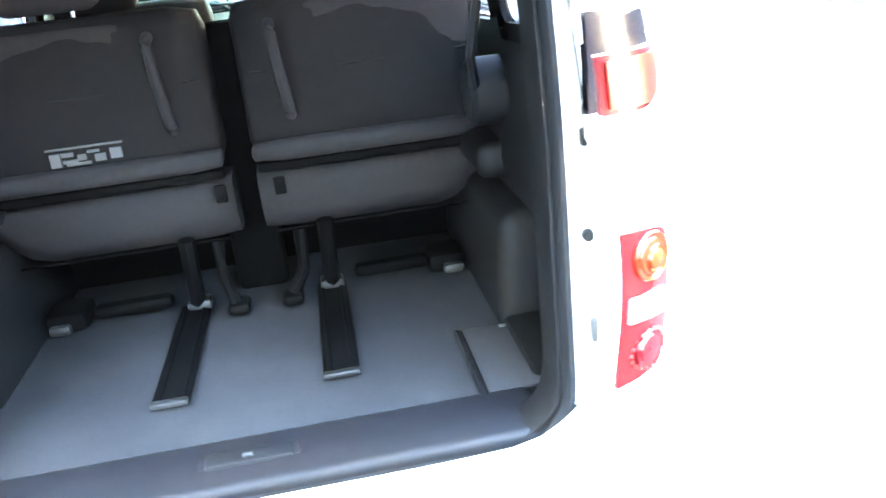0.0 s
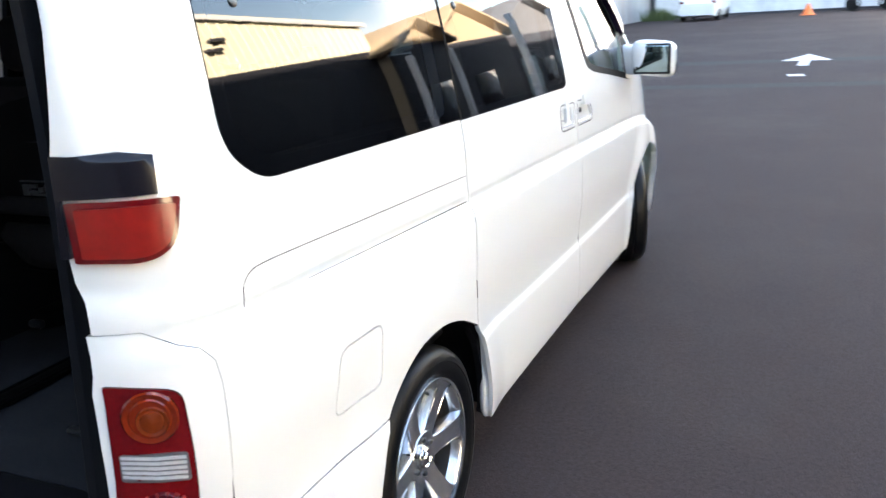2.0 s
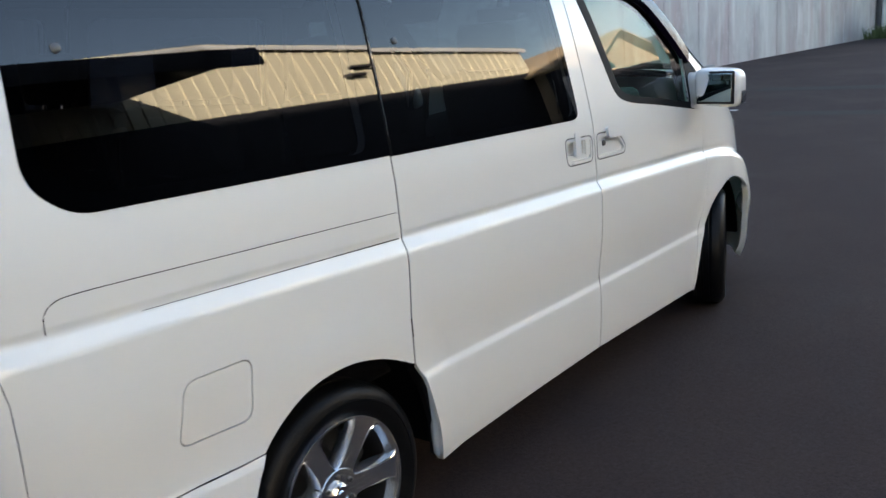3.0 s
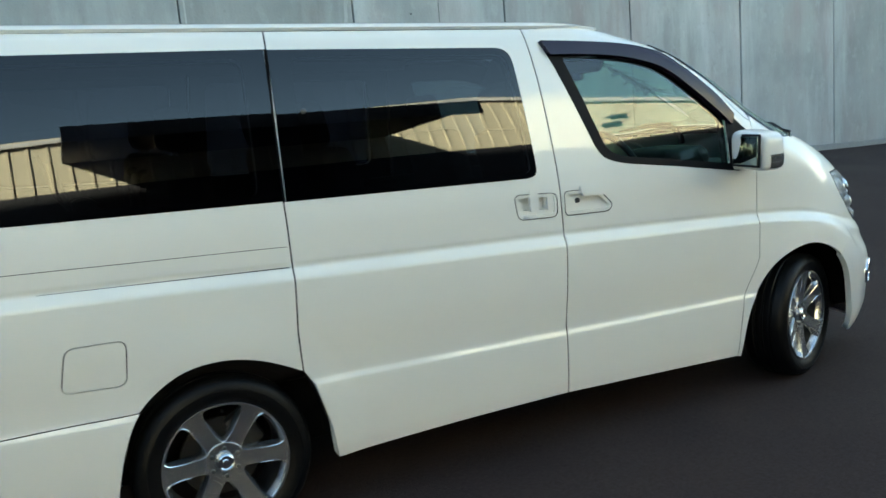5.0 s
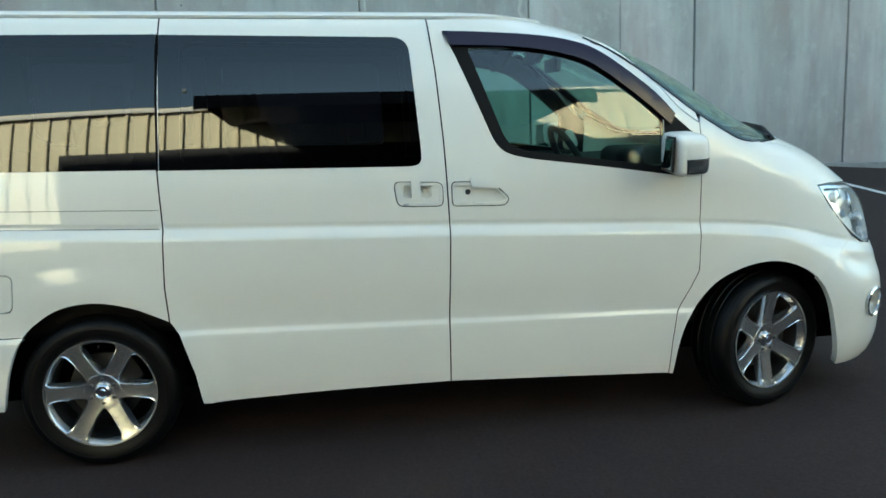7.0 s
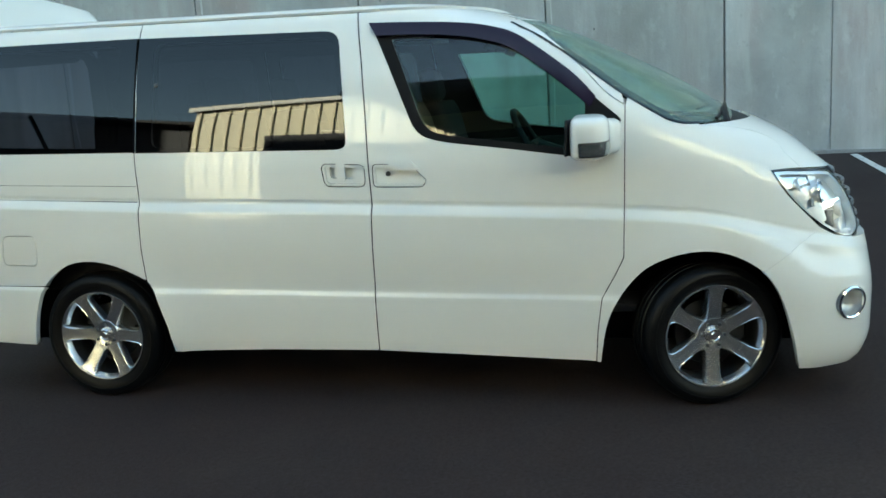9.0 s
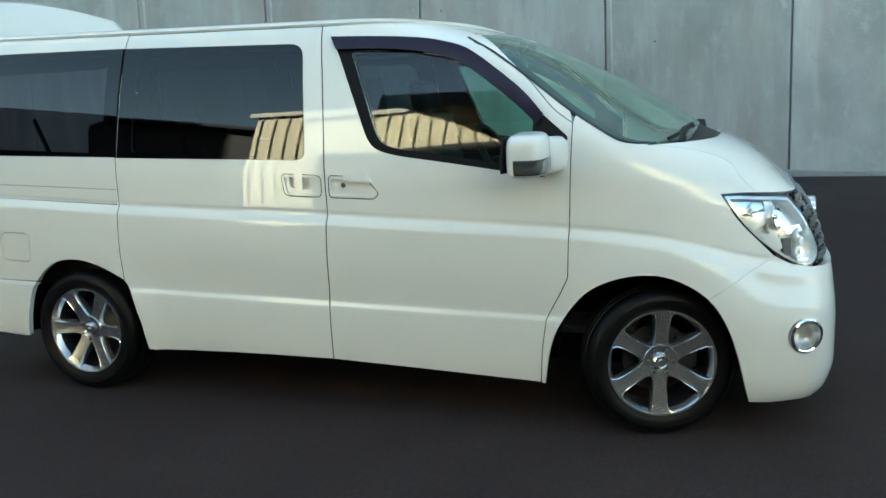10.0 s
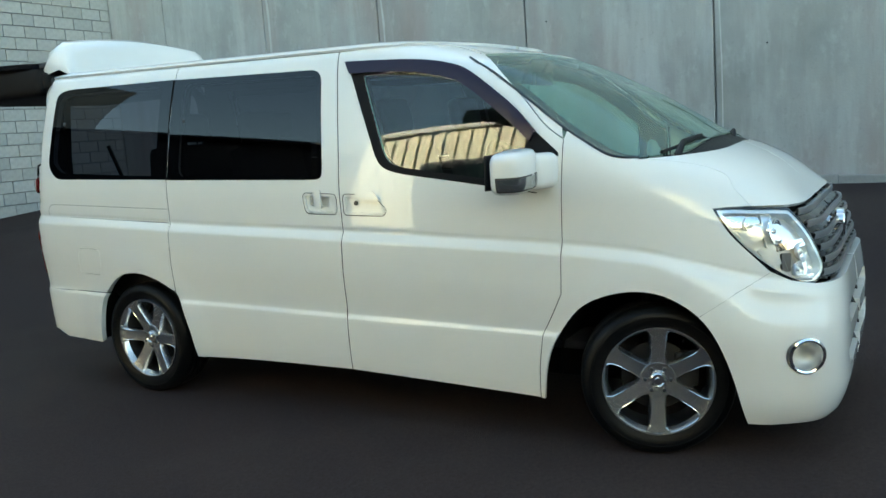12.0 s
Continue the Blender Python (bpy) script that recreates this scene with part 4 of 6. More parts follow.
# handles in their recesses
for side, owner, poly in [(s, o, p) for p, own in ((SLIDE_GRIP, sliding), (FRONT_GRIP, front_door)) for s, o in zip((1, -1), own)]:
    hollow = [rounded([(min(p[0] for p in poly) + a, b) for a, b in ((0.035, 1.150), (0.15, 1.144), (0.15, 1.068), (0.035, 1.074))], 0.012)] if poly is SLIDE_GRIP else []
    panel("handle_recess", poly, PAINT, owner, holes=hollow, gap=-0.002, lift=-0.010, thick=0.022 if hollow else 0.002, sides=(side,))
    panel("handle_rim", poly, PAINT, owner, holes=[inset(dense(poly, 0.01), 0.014)], gap=0.003, lift=0.001, thick=0.016, grid=0.06, sides=(side,))
    panel("handle_seam", inset(dense(poly, 0.01), -0.0015), SEAL, owner, holes=[inset(dense(poly, 0.01), 0.001)], gap=0.0, lift=0.0006, thick=0.004, grid=0.06, sides=(side,))
    y0, y1 = min(p[0] for p in poly), max(p[0] for p in poly)
    if poly is SLIDE_GRIP:
        panel("handle_cup", hollow[0], PAINT, owner, "recessed handle cup", gap=-0.002, lift=-0.030, thick=0.002, sides=(side,))
        panel("door_handle", rounded([(y0 + 0.07, 1.154), (y0 + 0.11, 1.152), (y0 + 0.11, 1.064), (y0 + 0.07, 1.066)], 0.008), PAINT, owner, gap=0.0, lift=0.004, thick=0.012, sides=(side,))
        panel("handle_plate", rounded([(y0 + 0.155, 1.156), (y1 - 0.006, 1.150), (y1 - 0.006, 1.062), (y0 + 0.155, 1.066)], 0.008), PAINT, owner, gap=0.0, lift=-0.003, thick=0.012, sides=(side,))
    else:
        panel("door_handle", rounded([(y0 + 0.075, 1.150), (y0 + 0.18, 1.146), (y0 + 0.222, 1.104), (y0 + 0.085, 1.108)], 0.012), PAINT, owner, gap=0.0, lift=0.012, thick=0.022, sides=(side,))
        p = lean(skin(1.562, 1.090))
        part("lock", lathe([(0.0, 0.006), (0.010, 0.006), (0.012, 0.0), (0.012, -0.012)], 16, Matrix.Translation((side * (p.x - 0.010), p.y, p.z)) @ Matrix.Diagonal((side, 1, 1, 1))), DARK_METAL, owner)

# the sliding door's rail in the quarter panel
for side in (1, -1):
    groove = [V(0.300, 1.090)] + smooth_line([V(0.1, 1.099), V(-0.3, 1.116), V(-0.55, 1.127), V(-0.66, 1.130), V(-0.697, 1.124), V(-0.715, 1.106), V(-0.719, 1.085), V(-0.718, 1.064)], 4)
    pts = [skin(s, v) - skin_normal(s, v) * 0.0004 for s, v in groove]
    cover = part("rail_cover", tube([lean((p.x * side, p.y, p.z)) for p in pts], 0.0012, 6), SEAL, van, "thin seam round the sliding rail's cover")
    panel("slide_rail", VV((-0.52, 1.0530), (0.300, 1.0160), (0.300, 1.0125), (-0.52, 1.0520)), SEAL, van, "dark slot of the sliding door's rail", gap=0.0, lift=0.0012, thick=0.003, sides=(side,))

# front wing
LAMP = smooth_line([(3.173, 1.074), (3.234, 0.977), (3.325, 0.880), (3.441, 0.801), (3.53, 0.785), (3.585, 0.82), (3.592, 0.866), (3.555, 0.94), (3.517, 0.997), (3.462, 1.062)], 3) + [(3.40, 1.068), (3.308, 1.072), (3.24, 1.076)]
lamp_edge = smooth_line([(3.173, 1.074), (3.234, 0.977), (3.325, 0.880), (3.372, 0.832)], 3)[::-1]
HOOD_SEAM = smooth_line([(3.308, 1.078), (3.275, 1.115), (3.245, 1.150), (3.225, 1.195), (3.13, 1.236), (3.0, 1.262), (2.905, 1.270)], 4)
SCREEN_SIDE = smooth_line([(2.905, 1.278), (2.84, 1.281), (2.778, 1.299), (2.69, 1.352), (2.593, 1.416), (2.508, 1.482), (2.403, 1.566), (2.252, 1.677), (2.111, 1.756)], 4)
wing = [FENDER_LINE[0]] + [p for p in FRONT_ARCH if p[0] < 3.135] + [(3.26, 0.765)] + lamp_edge
wing += [(3.24, 1.078)] + HOOD_SEAM + [p for p in SCREEN_SIDE if p[0] > 2.615] + FENDER_LINE[:0:-1]
panel("front_wing", wing, PAINT, van, grid=0.035, gap=0.0012)
# pillar beside the windscreen
pillar = [FENDER_LINE[-1]] + [p for p in SCREEN_SIDE if p[0] <= 2.615] + [(front_s(46, 1.782), 1.782), (front_s(50, 1.845), 1.845)]
pillar += [(front_s(a, 1.845), 1.845) for a in (35, 18, 2)] + [(1.6, 1.845)] + door_top[::-1]
panel("windscreen_pillar", pillar, PAINT, van, grid=0.03, gap=0.0015)

# front bumper with its openings
def fs(a, v):
    return (front_s(a, v), v)


bumper = [p for p in FRONT_ARCH if p[0] > 3.125]
bumper += [fs(a, v) for a, v in ((38, 0.240), (45, 0.242), (55, 0.246), (65, 0.25), (75, 0.25), (90, 0.25))]
bumper += [fs(a, v) for a, v in ((90, 0.792), (80, 0.792), (70, 0.790), (60, 0.786), (52, 0.782))]
bumper += [(3.54, 0.782), (3.441, 0.797), (3.372, 0.832), (3.26, 0.765)]
FOG = [(3.478 + 0.074 * math.cos(a), 0.524 + 0.070 * math.sin(a)) for a in [2 * math.pi * i / 28 for i in range(28)]]
MOUTH = [fs(a, v) for a, v in ((61, 0.66), (68, 0.672), (80, 0.675), (90, 0.675), (90, 0.585), (80, 0.585), (68, 0.588), (60, 0.60))]
LOW_MOUTH = [fs(a, v) for a, v in ((58, 0.50), (66, 0.52), (80, 0.525), (90, 0.525), (90, 0.43), (80, 0.43), (66, 0.425), (59, 0.44))]
panel("front_bumper", bumper, PAINT, van, holes=[FOG, MOUTH, LOW_MOUTH], grid=0.035, thick=0.03, gap=0.0, join=True)
panel("bumper_mesh", MOUTH, GLOSS_BLACK, van, gap=-0.004, lift=-0.03, join=True)
panel("bumper_mesh", LOW_MOUTH, GLOSS_BLACK, van, gap=-0.004, lift=-0.03, join=True)
for side in (1, -1):
    n = skin_normal(3.478, 0.524)
    p = skin(3.478, 0.524)
    n, p = Vector((n.x * side, n.y, n.z)), lean((p.x * side, p.y, p.z))
    m = Matrix.Translation(p) @ n.to_track_quat("X", "Z").to_matrix().to_4x4()
    fog = part("fog_lamp", lathe([(0.073, -0.02), (0.073, 0.004), (0.066, 0.009), (0.060, 0.006), (0.058, -0.004)], 36, m), CHROME, van, "round fog lamp in a chrome ring")
    part("reflector", lathe([(0.058, -0.004), (0.055, -0.018), (0.046, -0.032), (0.030, -0.041), (0.012, -0.044), (0.0, -0.045)], 32, m), FOG_BOWL, fog)
    part("lens", lathe([(0.0, 0.006), (0.03, 0.004), (0.06, -0.001)], 32, m), LENS_CLEAR, fog)

# headlamps
for side in (1, -1):
    bowl = panel("headlamp", LAMP, LAMP_BOWL, van, "large clear headlamp with chrome reflectors", gap=0.004, lift=-0.045, thick=0.002, sides=(side,))[0]
    panel("surround", LAMP, GLOSS_BLACK, bowl, holes=[inset(dense(LAMP), 0.007)], gap=0.0005, lift=-0.001, thick=0.05, sides=(side,))
    panel("lens", LAMP, LENS_CLEAR, bowl, gap=0.006, lift=0.0, thick=0.003, sides=(side,))
    panel("silver_rim", inset(dense(LAMP), 0.007), LAMP_BOWL, bowl, holes=[inset(dense(LAMP), 0.019)], gap=0.0, lift=-0.004, thick=0.04, sides=(side,))
    for s, v, r in ((3.40, 0.985, 0.056), (3.505, 0.90, 0.040), (3.485, 0.835, 0.036), (3.30, 1.015, 0.030)):
        n, p = skin_normal(s, v), skin(s, v)
        n = (n + Vector((-0.35, 0.9, 0))).normalized()
        p = p - skin_normal(s, v) * 0.022
        n, p = Vector((n.x * side, n.y, n.z)), lean((p.x * side, p.y, p.z))
        m = Matrix.Translation(p) @ n.to_track_quat("X", "Z").to_matrix().to_4x4()
        part("reflector", lathe([(r, 0.0), (r * 0.96, 0.004), (r * 0.86, -0.006), (r * 0.55, -0.022), (r * 0.3, -0.026), (r * 0.28, -0.008), (r * 0.15, 0.002), (0.0, 0.004)], 28, m), CHROME if r > 0.05 else LAMP_BOWL, bowl)
    for (s0, v0), (s1, v1), (s2, v2), (s3, v3), mat in (((3.215, 1.045), (3.33, 1.055), (3.345, 1.02), (3.245, 0.995), CHROME), ((3.345, 1.058), (3.385, 1.06), (3.40, 0.93), (3.365, 0.92), LAMP_BOWL), ((3.26, 0.985), (3.35, 1.01), (3.365, 0.965), (3.30, 0.925), LAMP_BOWL),
                                                   ((3.40, 0.935), (3.53, 0.955), (3.545, 0.93), (3.40, 0.905), CHROME), ((3.33, 0.912), (3.40, 0.93), (3.42, 0.86), (3.38, 0.85), LAMP_BOWL), ((3.42, 0.90), (3.46, 0.90), (3.45, 0.83), (3.42, 0.832), DARK_METAL), ((3.44, 0.815), (3.55, 0.82), (3.56, 0.80), (3.46, 0.798), LAMP_BOWL)):
        panel("divider", rounded([(s0, v0), (s1, v1), (s2, v2), (s3, v3)], 0.008), mat, bowl, gap=0.0, lift=-0.020, thick=0.018, sides=(side,))

# grille: chrome slats between the lamps, dark mesh behind
grille_v = [0.80, 0.84, 0.88, 0.92, 0.96, 1.0, 1.035, 1.062]
def grille_angle(v):
    return float(np.interp(v, [0.79, 0.866, 0.997, 1.066], [47.5, 50.5, 49, 50.5]))
GRILLE = [fs(grille_angle(v) + 0.8, v) for v in grille_v] + [fs(a, 1.066) for a in (60, 70, 80, 90)] + [fs(90, v) for v in (1.0, 0.9, 0.798)] + [fs(a, 0.796) for a in (80, 70, 60, 52)]
grille = panel("grille", GRILLE, GLOSS_BLACK, van, "chrome barred radiator grille over black mesh", gap=0.0, lift=-0.026, sides=(1, -1))
for g, side in zip(grille, (1, -1)):
    for i in range(6):
        v = 0.818 + 0.0455 * i
        pts = []
        for k in range(13):
            a = grille_angle(v) + 1.2 + (90 - grille_angle(v) - 1.2) * k / 12
            p = skin(front_s(a, v), v)
            pts.append((p, Vector((math.cos(radians(a)) ** 1.6, math.sin(radians(a)), 0.15)).normalized()))
        bm = bmesh.new()
        rows = []
        for p, n in pts:
            up = Vector((0, 0, 1))
            p = p - n * 0.016
            q = [p - n * 0.012 + up * 0.012, p + up * 0.0145, p + n * 0.003, p - n * 0.003 - up * 0.0145, p - n * 0.014 - up * 0.012]
            rows.append([bm.verts.new(lean((c.x * side, c.y, c.z))) for c in q])
        for a, b in zip(rows, rows[1:]):
            for k in range(5):
                bm.faces.new((a[k], a[(k + 1) % 5], b[(k + 1) % 5], b[k]))
        part("slat", bm, SATIN, g, "satin chrome slat")
        if i < 5:
            for k in range(5):
                a = grille_angle(v) + 5 + 8.0 * k
                q = skin(front_s(a, v + 0.022), v + 0.022) - skin_normal(front_s(a, v + 0.022), v + 0.022) * 0.024
                part("grille_pin", box((0.012, 0.012, 0.010), Matrix.Translation(lean((q.x * side, q.y, q.z))), 0.003), DARK_METAL, g)
badge_m = Matrix.Translation(lean((0, skin(front_s(90, 0.95), 0.95).y - 0.006, 0.95))) @ pose(0, 0, 0, 0, 0, 90)
part("badge", lathe([(0.0, 0.008), (0.045, 0.008), (0.062, 0.014), (0.068, 0.008), (0.068, -0.02)], 32, badge_m), CHROME, van, "round chrome emblem")

# bonnet, windscreen, cowl and roof run over the centre line
hood_back = [(60, 1.286), (75, 1.296), (90, 1.302)]
bonnet = HOOD_SEAM + [fs(a, v) for a, v in hood_back] + [fs(90, v) for v in (1.26, 1.20, 1.14, 1.10, 1.07)] + [fs(a, v) for a, v in ((82, 1.070), (74, 1.070), (66, 1.070), (58, 1.071), (50, 1.073))]
panel("bonnet", bonnet, PAINT, van, gap=0.0, join=True, grid=0.03)
SCREEN_LOW = [(48, 1.296), (60, 1.318), (75, 1.336), (90, 1.342)]
SCREEN_TOP = [(90, 1.800), (75, 1.796), (60, 1.788), (47, 1.778)]
cowl = [HOOD_SEAM[-1]] + [fs(a, v) for a, v in hood_back] + [fs(a, v) for a, v in SCREEN_LOW[::-1]] + [SCREEN_SIDE[0]]
panel("cowl", cowl, BLACK_PLASTIC, van, "black plastic windscreen cowl", gap=0.0, lift=-0.012, join=True)
screen = SCREEN_SIDE[::-1] + [fs(a, v) for a, v in SCREEN_LOW] + [fs(a, v) for a, v in SCREEN_TOP]
panel("windscreen", screen, SCREEN, van, "green tinted laminated windscreen", gap=0.0, lift=-0.003, thick=0.004, join=True)
for side in (1, -1):
    edge = [skin(s, v) for s, v in SCREEN_SIDE]
    part("windscreen_seal", tube([lean((p.x * side, p.y, p.z)) for p in edge], 0.006, 6), GLOSS_BLACK, van)
    panel("windscreen_border", SCREEN_SIDE + [(s - 0.0, v + 0.0) for s, v in [(p[0] + 0.035, p[1] + 0.012) for p in SCREEN_SIDE[::-1]]], SEAL, van, gap=0.0, lift=-0.009, sides=(side,))
roof_rows = []
for v in (1.845, 1.87, 1.90, 1.94, 2.0, 2.1, 2.2, 2.35, 2.57):
    s0, s1 = rear_s(85, v), front_s(88, v)
    ss = [s0 + (s1 - s0) * k / 44 for k in range(45)]
    roof_rows.append([skin(s, v) for s in ss])
patch("roof", roof_rows, PAINT, van, thick=-0.012)
header = [fs(a, v) for a, v in SCREEN_TOP] + [fs(a, 1.846) for a in (50, 60, 75, 90)]
panel("roof_header", header, PAINT, van, gap=0.0, join=True)
for side in (1, -1):
    pts = [skin(s, 1.885) + Vector((0, 0, 0.004)) for s in np.linspace(-0.62, 1.45, 24)]
    part("roof_moulding", tube([lean((p.x * side, p.y, p.z)) for p in pts], 0.006, 6), SEAL, van)

# wipers parked at the foot of the windscreen
for x0, x1, k0 in ((0.74, 0.12, 1), (-0.12, -0.64, -1)):
    pts = []
    for k in range(9):
        x = x0 + (x1 - x0) * k / 8
        v = 1.350 - 0.045 * x * x
        c = lean(Vector((x, V_FRONT(v) - 0.27 * abs(x) ** 2.2 + 0.012, v - 0.012)))
        pts.append(c + Vector((0, 0, 0.006 + 0.012 * math.sin(k / 8 * math.pi))))
    wiper = part("wiper", tube(pts, 0.008, 6), BLACK_PLASTIC, van, "black windscreen wiper")
    root = pts[1] + Vector((0.02, 0.04 if k0 > 0 else 0.03, -0.050 if k0 > 0 else -0.07))
    part("wiper_arm", tube([root + Vector((0, 0, -0.03)), root + Vector((0, -0.01, 0.018)), pts[2] + Vector((0, 0.015, 0.016)), pts[5] + Vector((0, 0.0, 0.022))], [0.020, 0.018, 0.012, 0.008], 8), BLACK_PLASTIC, wiper)
    part("wiper_pivot", lathe([(0.0, 0.012), (0.009, 0.010), (0.012, 0.0), (0.012, -0.03)], 16, Matrix.Translation(root) @ pose(0, 0, 0, 0, -75, 0)), BLACK_PLASTIC, wiper)
    part("wiper_bridge", tube([pts[2] + Vector((0, 0, 0.0)), pts[3] + Vector((0, 0, 0.014)), pts[5] + Vector((0, 0, 0.014)), pts[6]], 0.009, 6), BLACK_PLASTIC, wiper)

# door mirrors
def door_mirror(side):
    base = skin(2.50, 1.20)
    centre = Vector((1.025, 2.45, 1.228))
    def shaped(p, grow=0.0):
        q = Vector([math.copysign(abs(c) ** 0.42, c) for c in p])
        q = Vector((q.x * (0.106 + grow), q.y * (0.094 + grow) * (1.0 if q.y > 0 else 0.7), q.z * (0.086 + grow)))
        q.z -= 0.010 * q.x / 0.106
        if q.y > 0:
            q.y -= 0.022 * (q.x / 0.106) ** 2
        return Vector((side * (centre.x + q.x), centre.y + q.y, centre.z + q.z))
    bm = bmesh.new()
    bmesh.ops.create_uvsphere(bm, u_segments=40, v_segments=28, radius=1.0)
    for v in bm.verts:
        v.co = shaped(v.co)
    shell = part("door_mirror", bm, PAINT, front_door[0 if side > 0 else 1], "white door mirror with a built-in indicator")
    part("mirror_foot", box((0.16, 0.125, 0.150), Matrix.Translation((side * 0.905, 2.515, centre.z - 0.008)) @ pose(0, 0, 0, 0, 0, side * -18), 0.04, 5), PAINT, shell)
    part("glass_border", box((0.186, 0.010, 0.146), Matrix.Translation((side * centre.x, centre.y - 0.064, centre.z + 0.002)) @ pose(0, 0, 0, -3, 0, side * -9), 0.004, 3), BLACK_PLASTIC, shell)
    part("mirror_glass", box((0.168, 0.012, 0.128), Matrix.Translation((side * centre.x, centre.y - 0.066, centre.z + 0.002)) @ pose(0, 0, 0, -3, 0, side * -9), 0.005, 3), MIRROR, shell, "mirror glass")
    for name, mat, grow, spread, low, high, words in (("indicator_rim", DARK_METAL, 0.0012, 1.0, -0.80, -0.10, ""), ("indicator", CLEAR_LAMP, 0.0024, 0.93, -0.72, -0.16, "clear silver indicator lens")):
        bm = bmesh.new()
        rows = []
        for k in range(15):
            az = radians(50 - 58 * spread + (116 * spread) * k / 14)
            rows.append([bm.verts.new(shaped(Vector((math.cos(az), math.sin(az), 0)).normalized() * math.sqrt(1 - z * z) + Vector((0, 0, z)), grow)) for z in [-(abs(low) ** 2.38) + (abs(low) ** 2.38 - abs(high) ** 2.38) * j / 5 for j in range(6)]])
        for a, b in zip(rows, rows[1:]):
            for j in range(5):
                bm.faces.new((a[j], a[j + 1], b[j + 1], b[j]))
        part(name, bm, mat, shell, words)
    panel("mirror_base", rounded(VV((2.45, 1.135), (2.592, 1.112), (2.596, 1.275), (2.47, 1.285)), 0.015), PAINT, front_door[0 if side > 0 else 1], gap=0.0, lift=0.004, thick=0.006, sides=(side,))


door_mirror(1)
door_mirror(-1)

# wheels
def wheel_mesh():
    tyre = lathe([(0.228, -0.105), (0.262, -0.115), (0.30, -0.112), (0.326, -0.10), (0.337, -0.08), (0.340, -0.045), (0.336, -0.040), (0.336, -0.034), (0.341, -0.03), (0.341, -0.004), (0.336, -0.001), (0.336, 0.005), (0.341, 0.008), (0.341, 0.034), (0.336, 0.038), (0.336, 0.044), (0.340, 0.05), (0.337, 0.08), (0.326, 0.10), (0.302, 0.111), (0.285, 0.114), (0.283, 0.112), (0.262, 0.112), (0.242, 0.104), (0.228, 0.098)], 64)
    barrel = lathe([(0.227, -0.10), (0.214, -0.09), (0.204, -0.02), (0.203, 0.03), (0.208, 0.066)], 64)
    rim = lathe([(0.208, 0.066), (0.218, 0.088), (0.222, 0.094), (0.230, 0.100), (0.228, 0.105), (0.221, 0.104)], 64)
    spokes = []
    for k in range(6):
        bm = bmesh.new()
        rows = []
        for r, half, face, depth in ((0.040, 0.040, 0.070, 0.05), (0.070, 0.036, 0.072, 0.046), (0.085, 0.0325, 0.074, 0.044), (0.11, 0.031, 0.078, 0.042), (0.15, 0.031, 0.084, 0.040), (0.185, 0.032, 0.090, 0.036), (0.200, 0.036, 0.093, 0.03), (0.211, 0.044, 0.096, 0.027), (0.219, 0.056, 0.098, 0.026)):
            prof = [(-half - 0.007, face - depth), (-half, face - 0.006), (-half * 0.86, face), (0.0, face - 0.002), (half * 0.86, face), (half, face - 0.006), (half + 0.007, face - depth)]
            rows.append([bm.verts.new(Matrix.Rotation(radians(60 * k), 4, "X") @ Vector((d, t, r))) for t, d in prof])
        for a, b in zip(rows, rows[1:]):
            for j in range(6):
                bm.faces.new((a[j], a[j + 1], b[j + 1], b[j]))
        spokes.append(bm)
    hub = lathe([(0.080, 0.03), (0.079, 0.066), (0.072, 0.074), (0.046, 0.071), (0.034, 0.068), (0.033, 0.074), (0.028, 0.078), (0.0, 0.079)], 40)
    return tyre, rim, spokes, hub, barrel


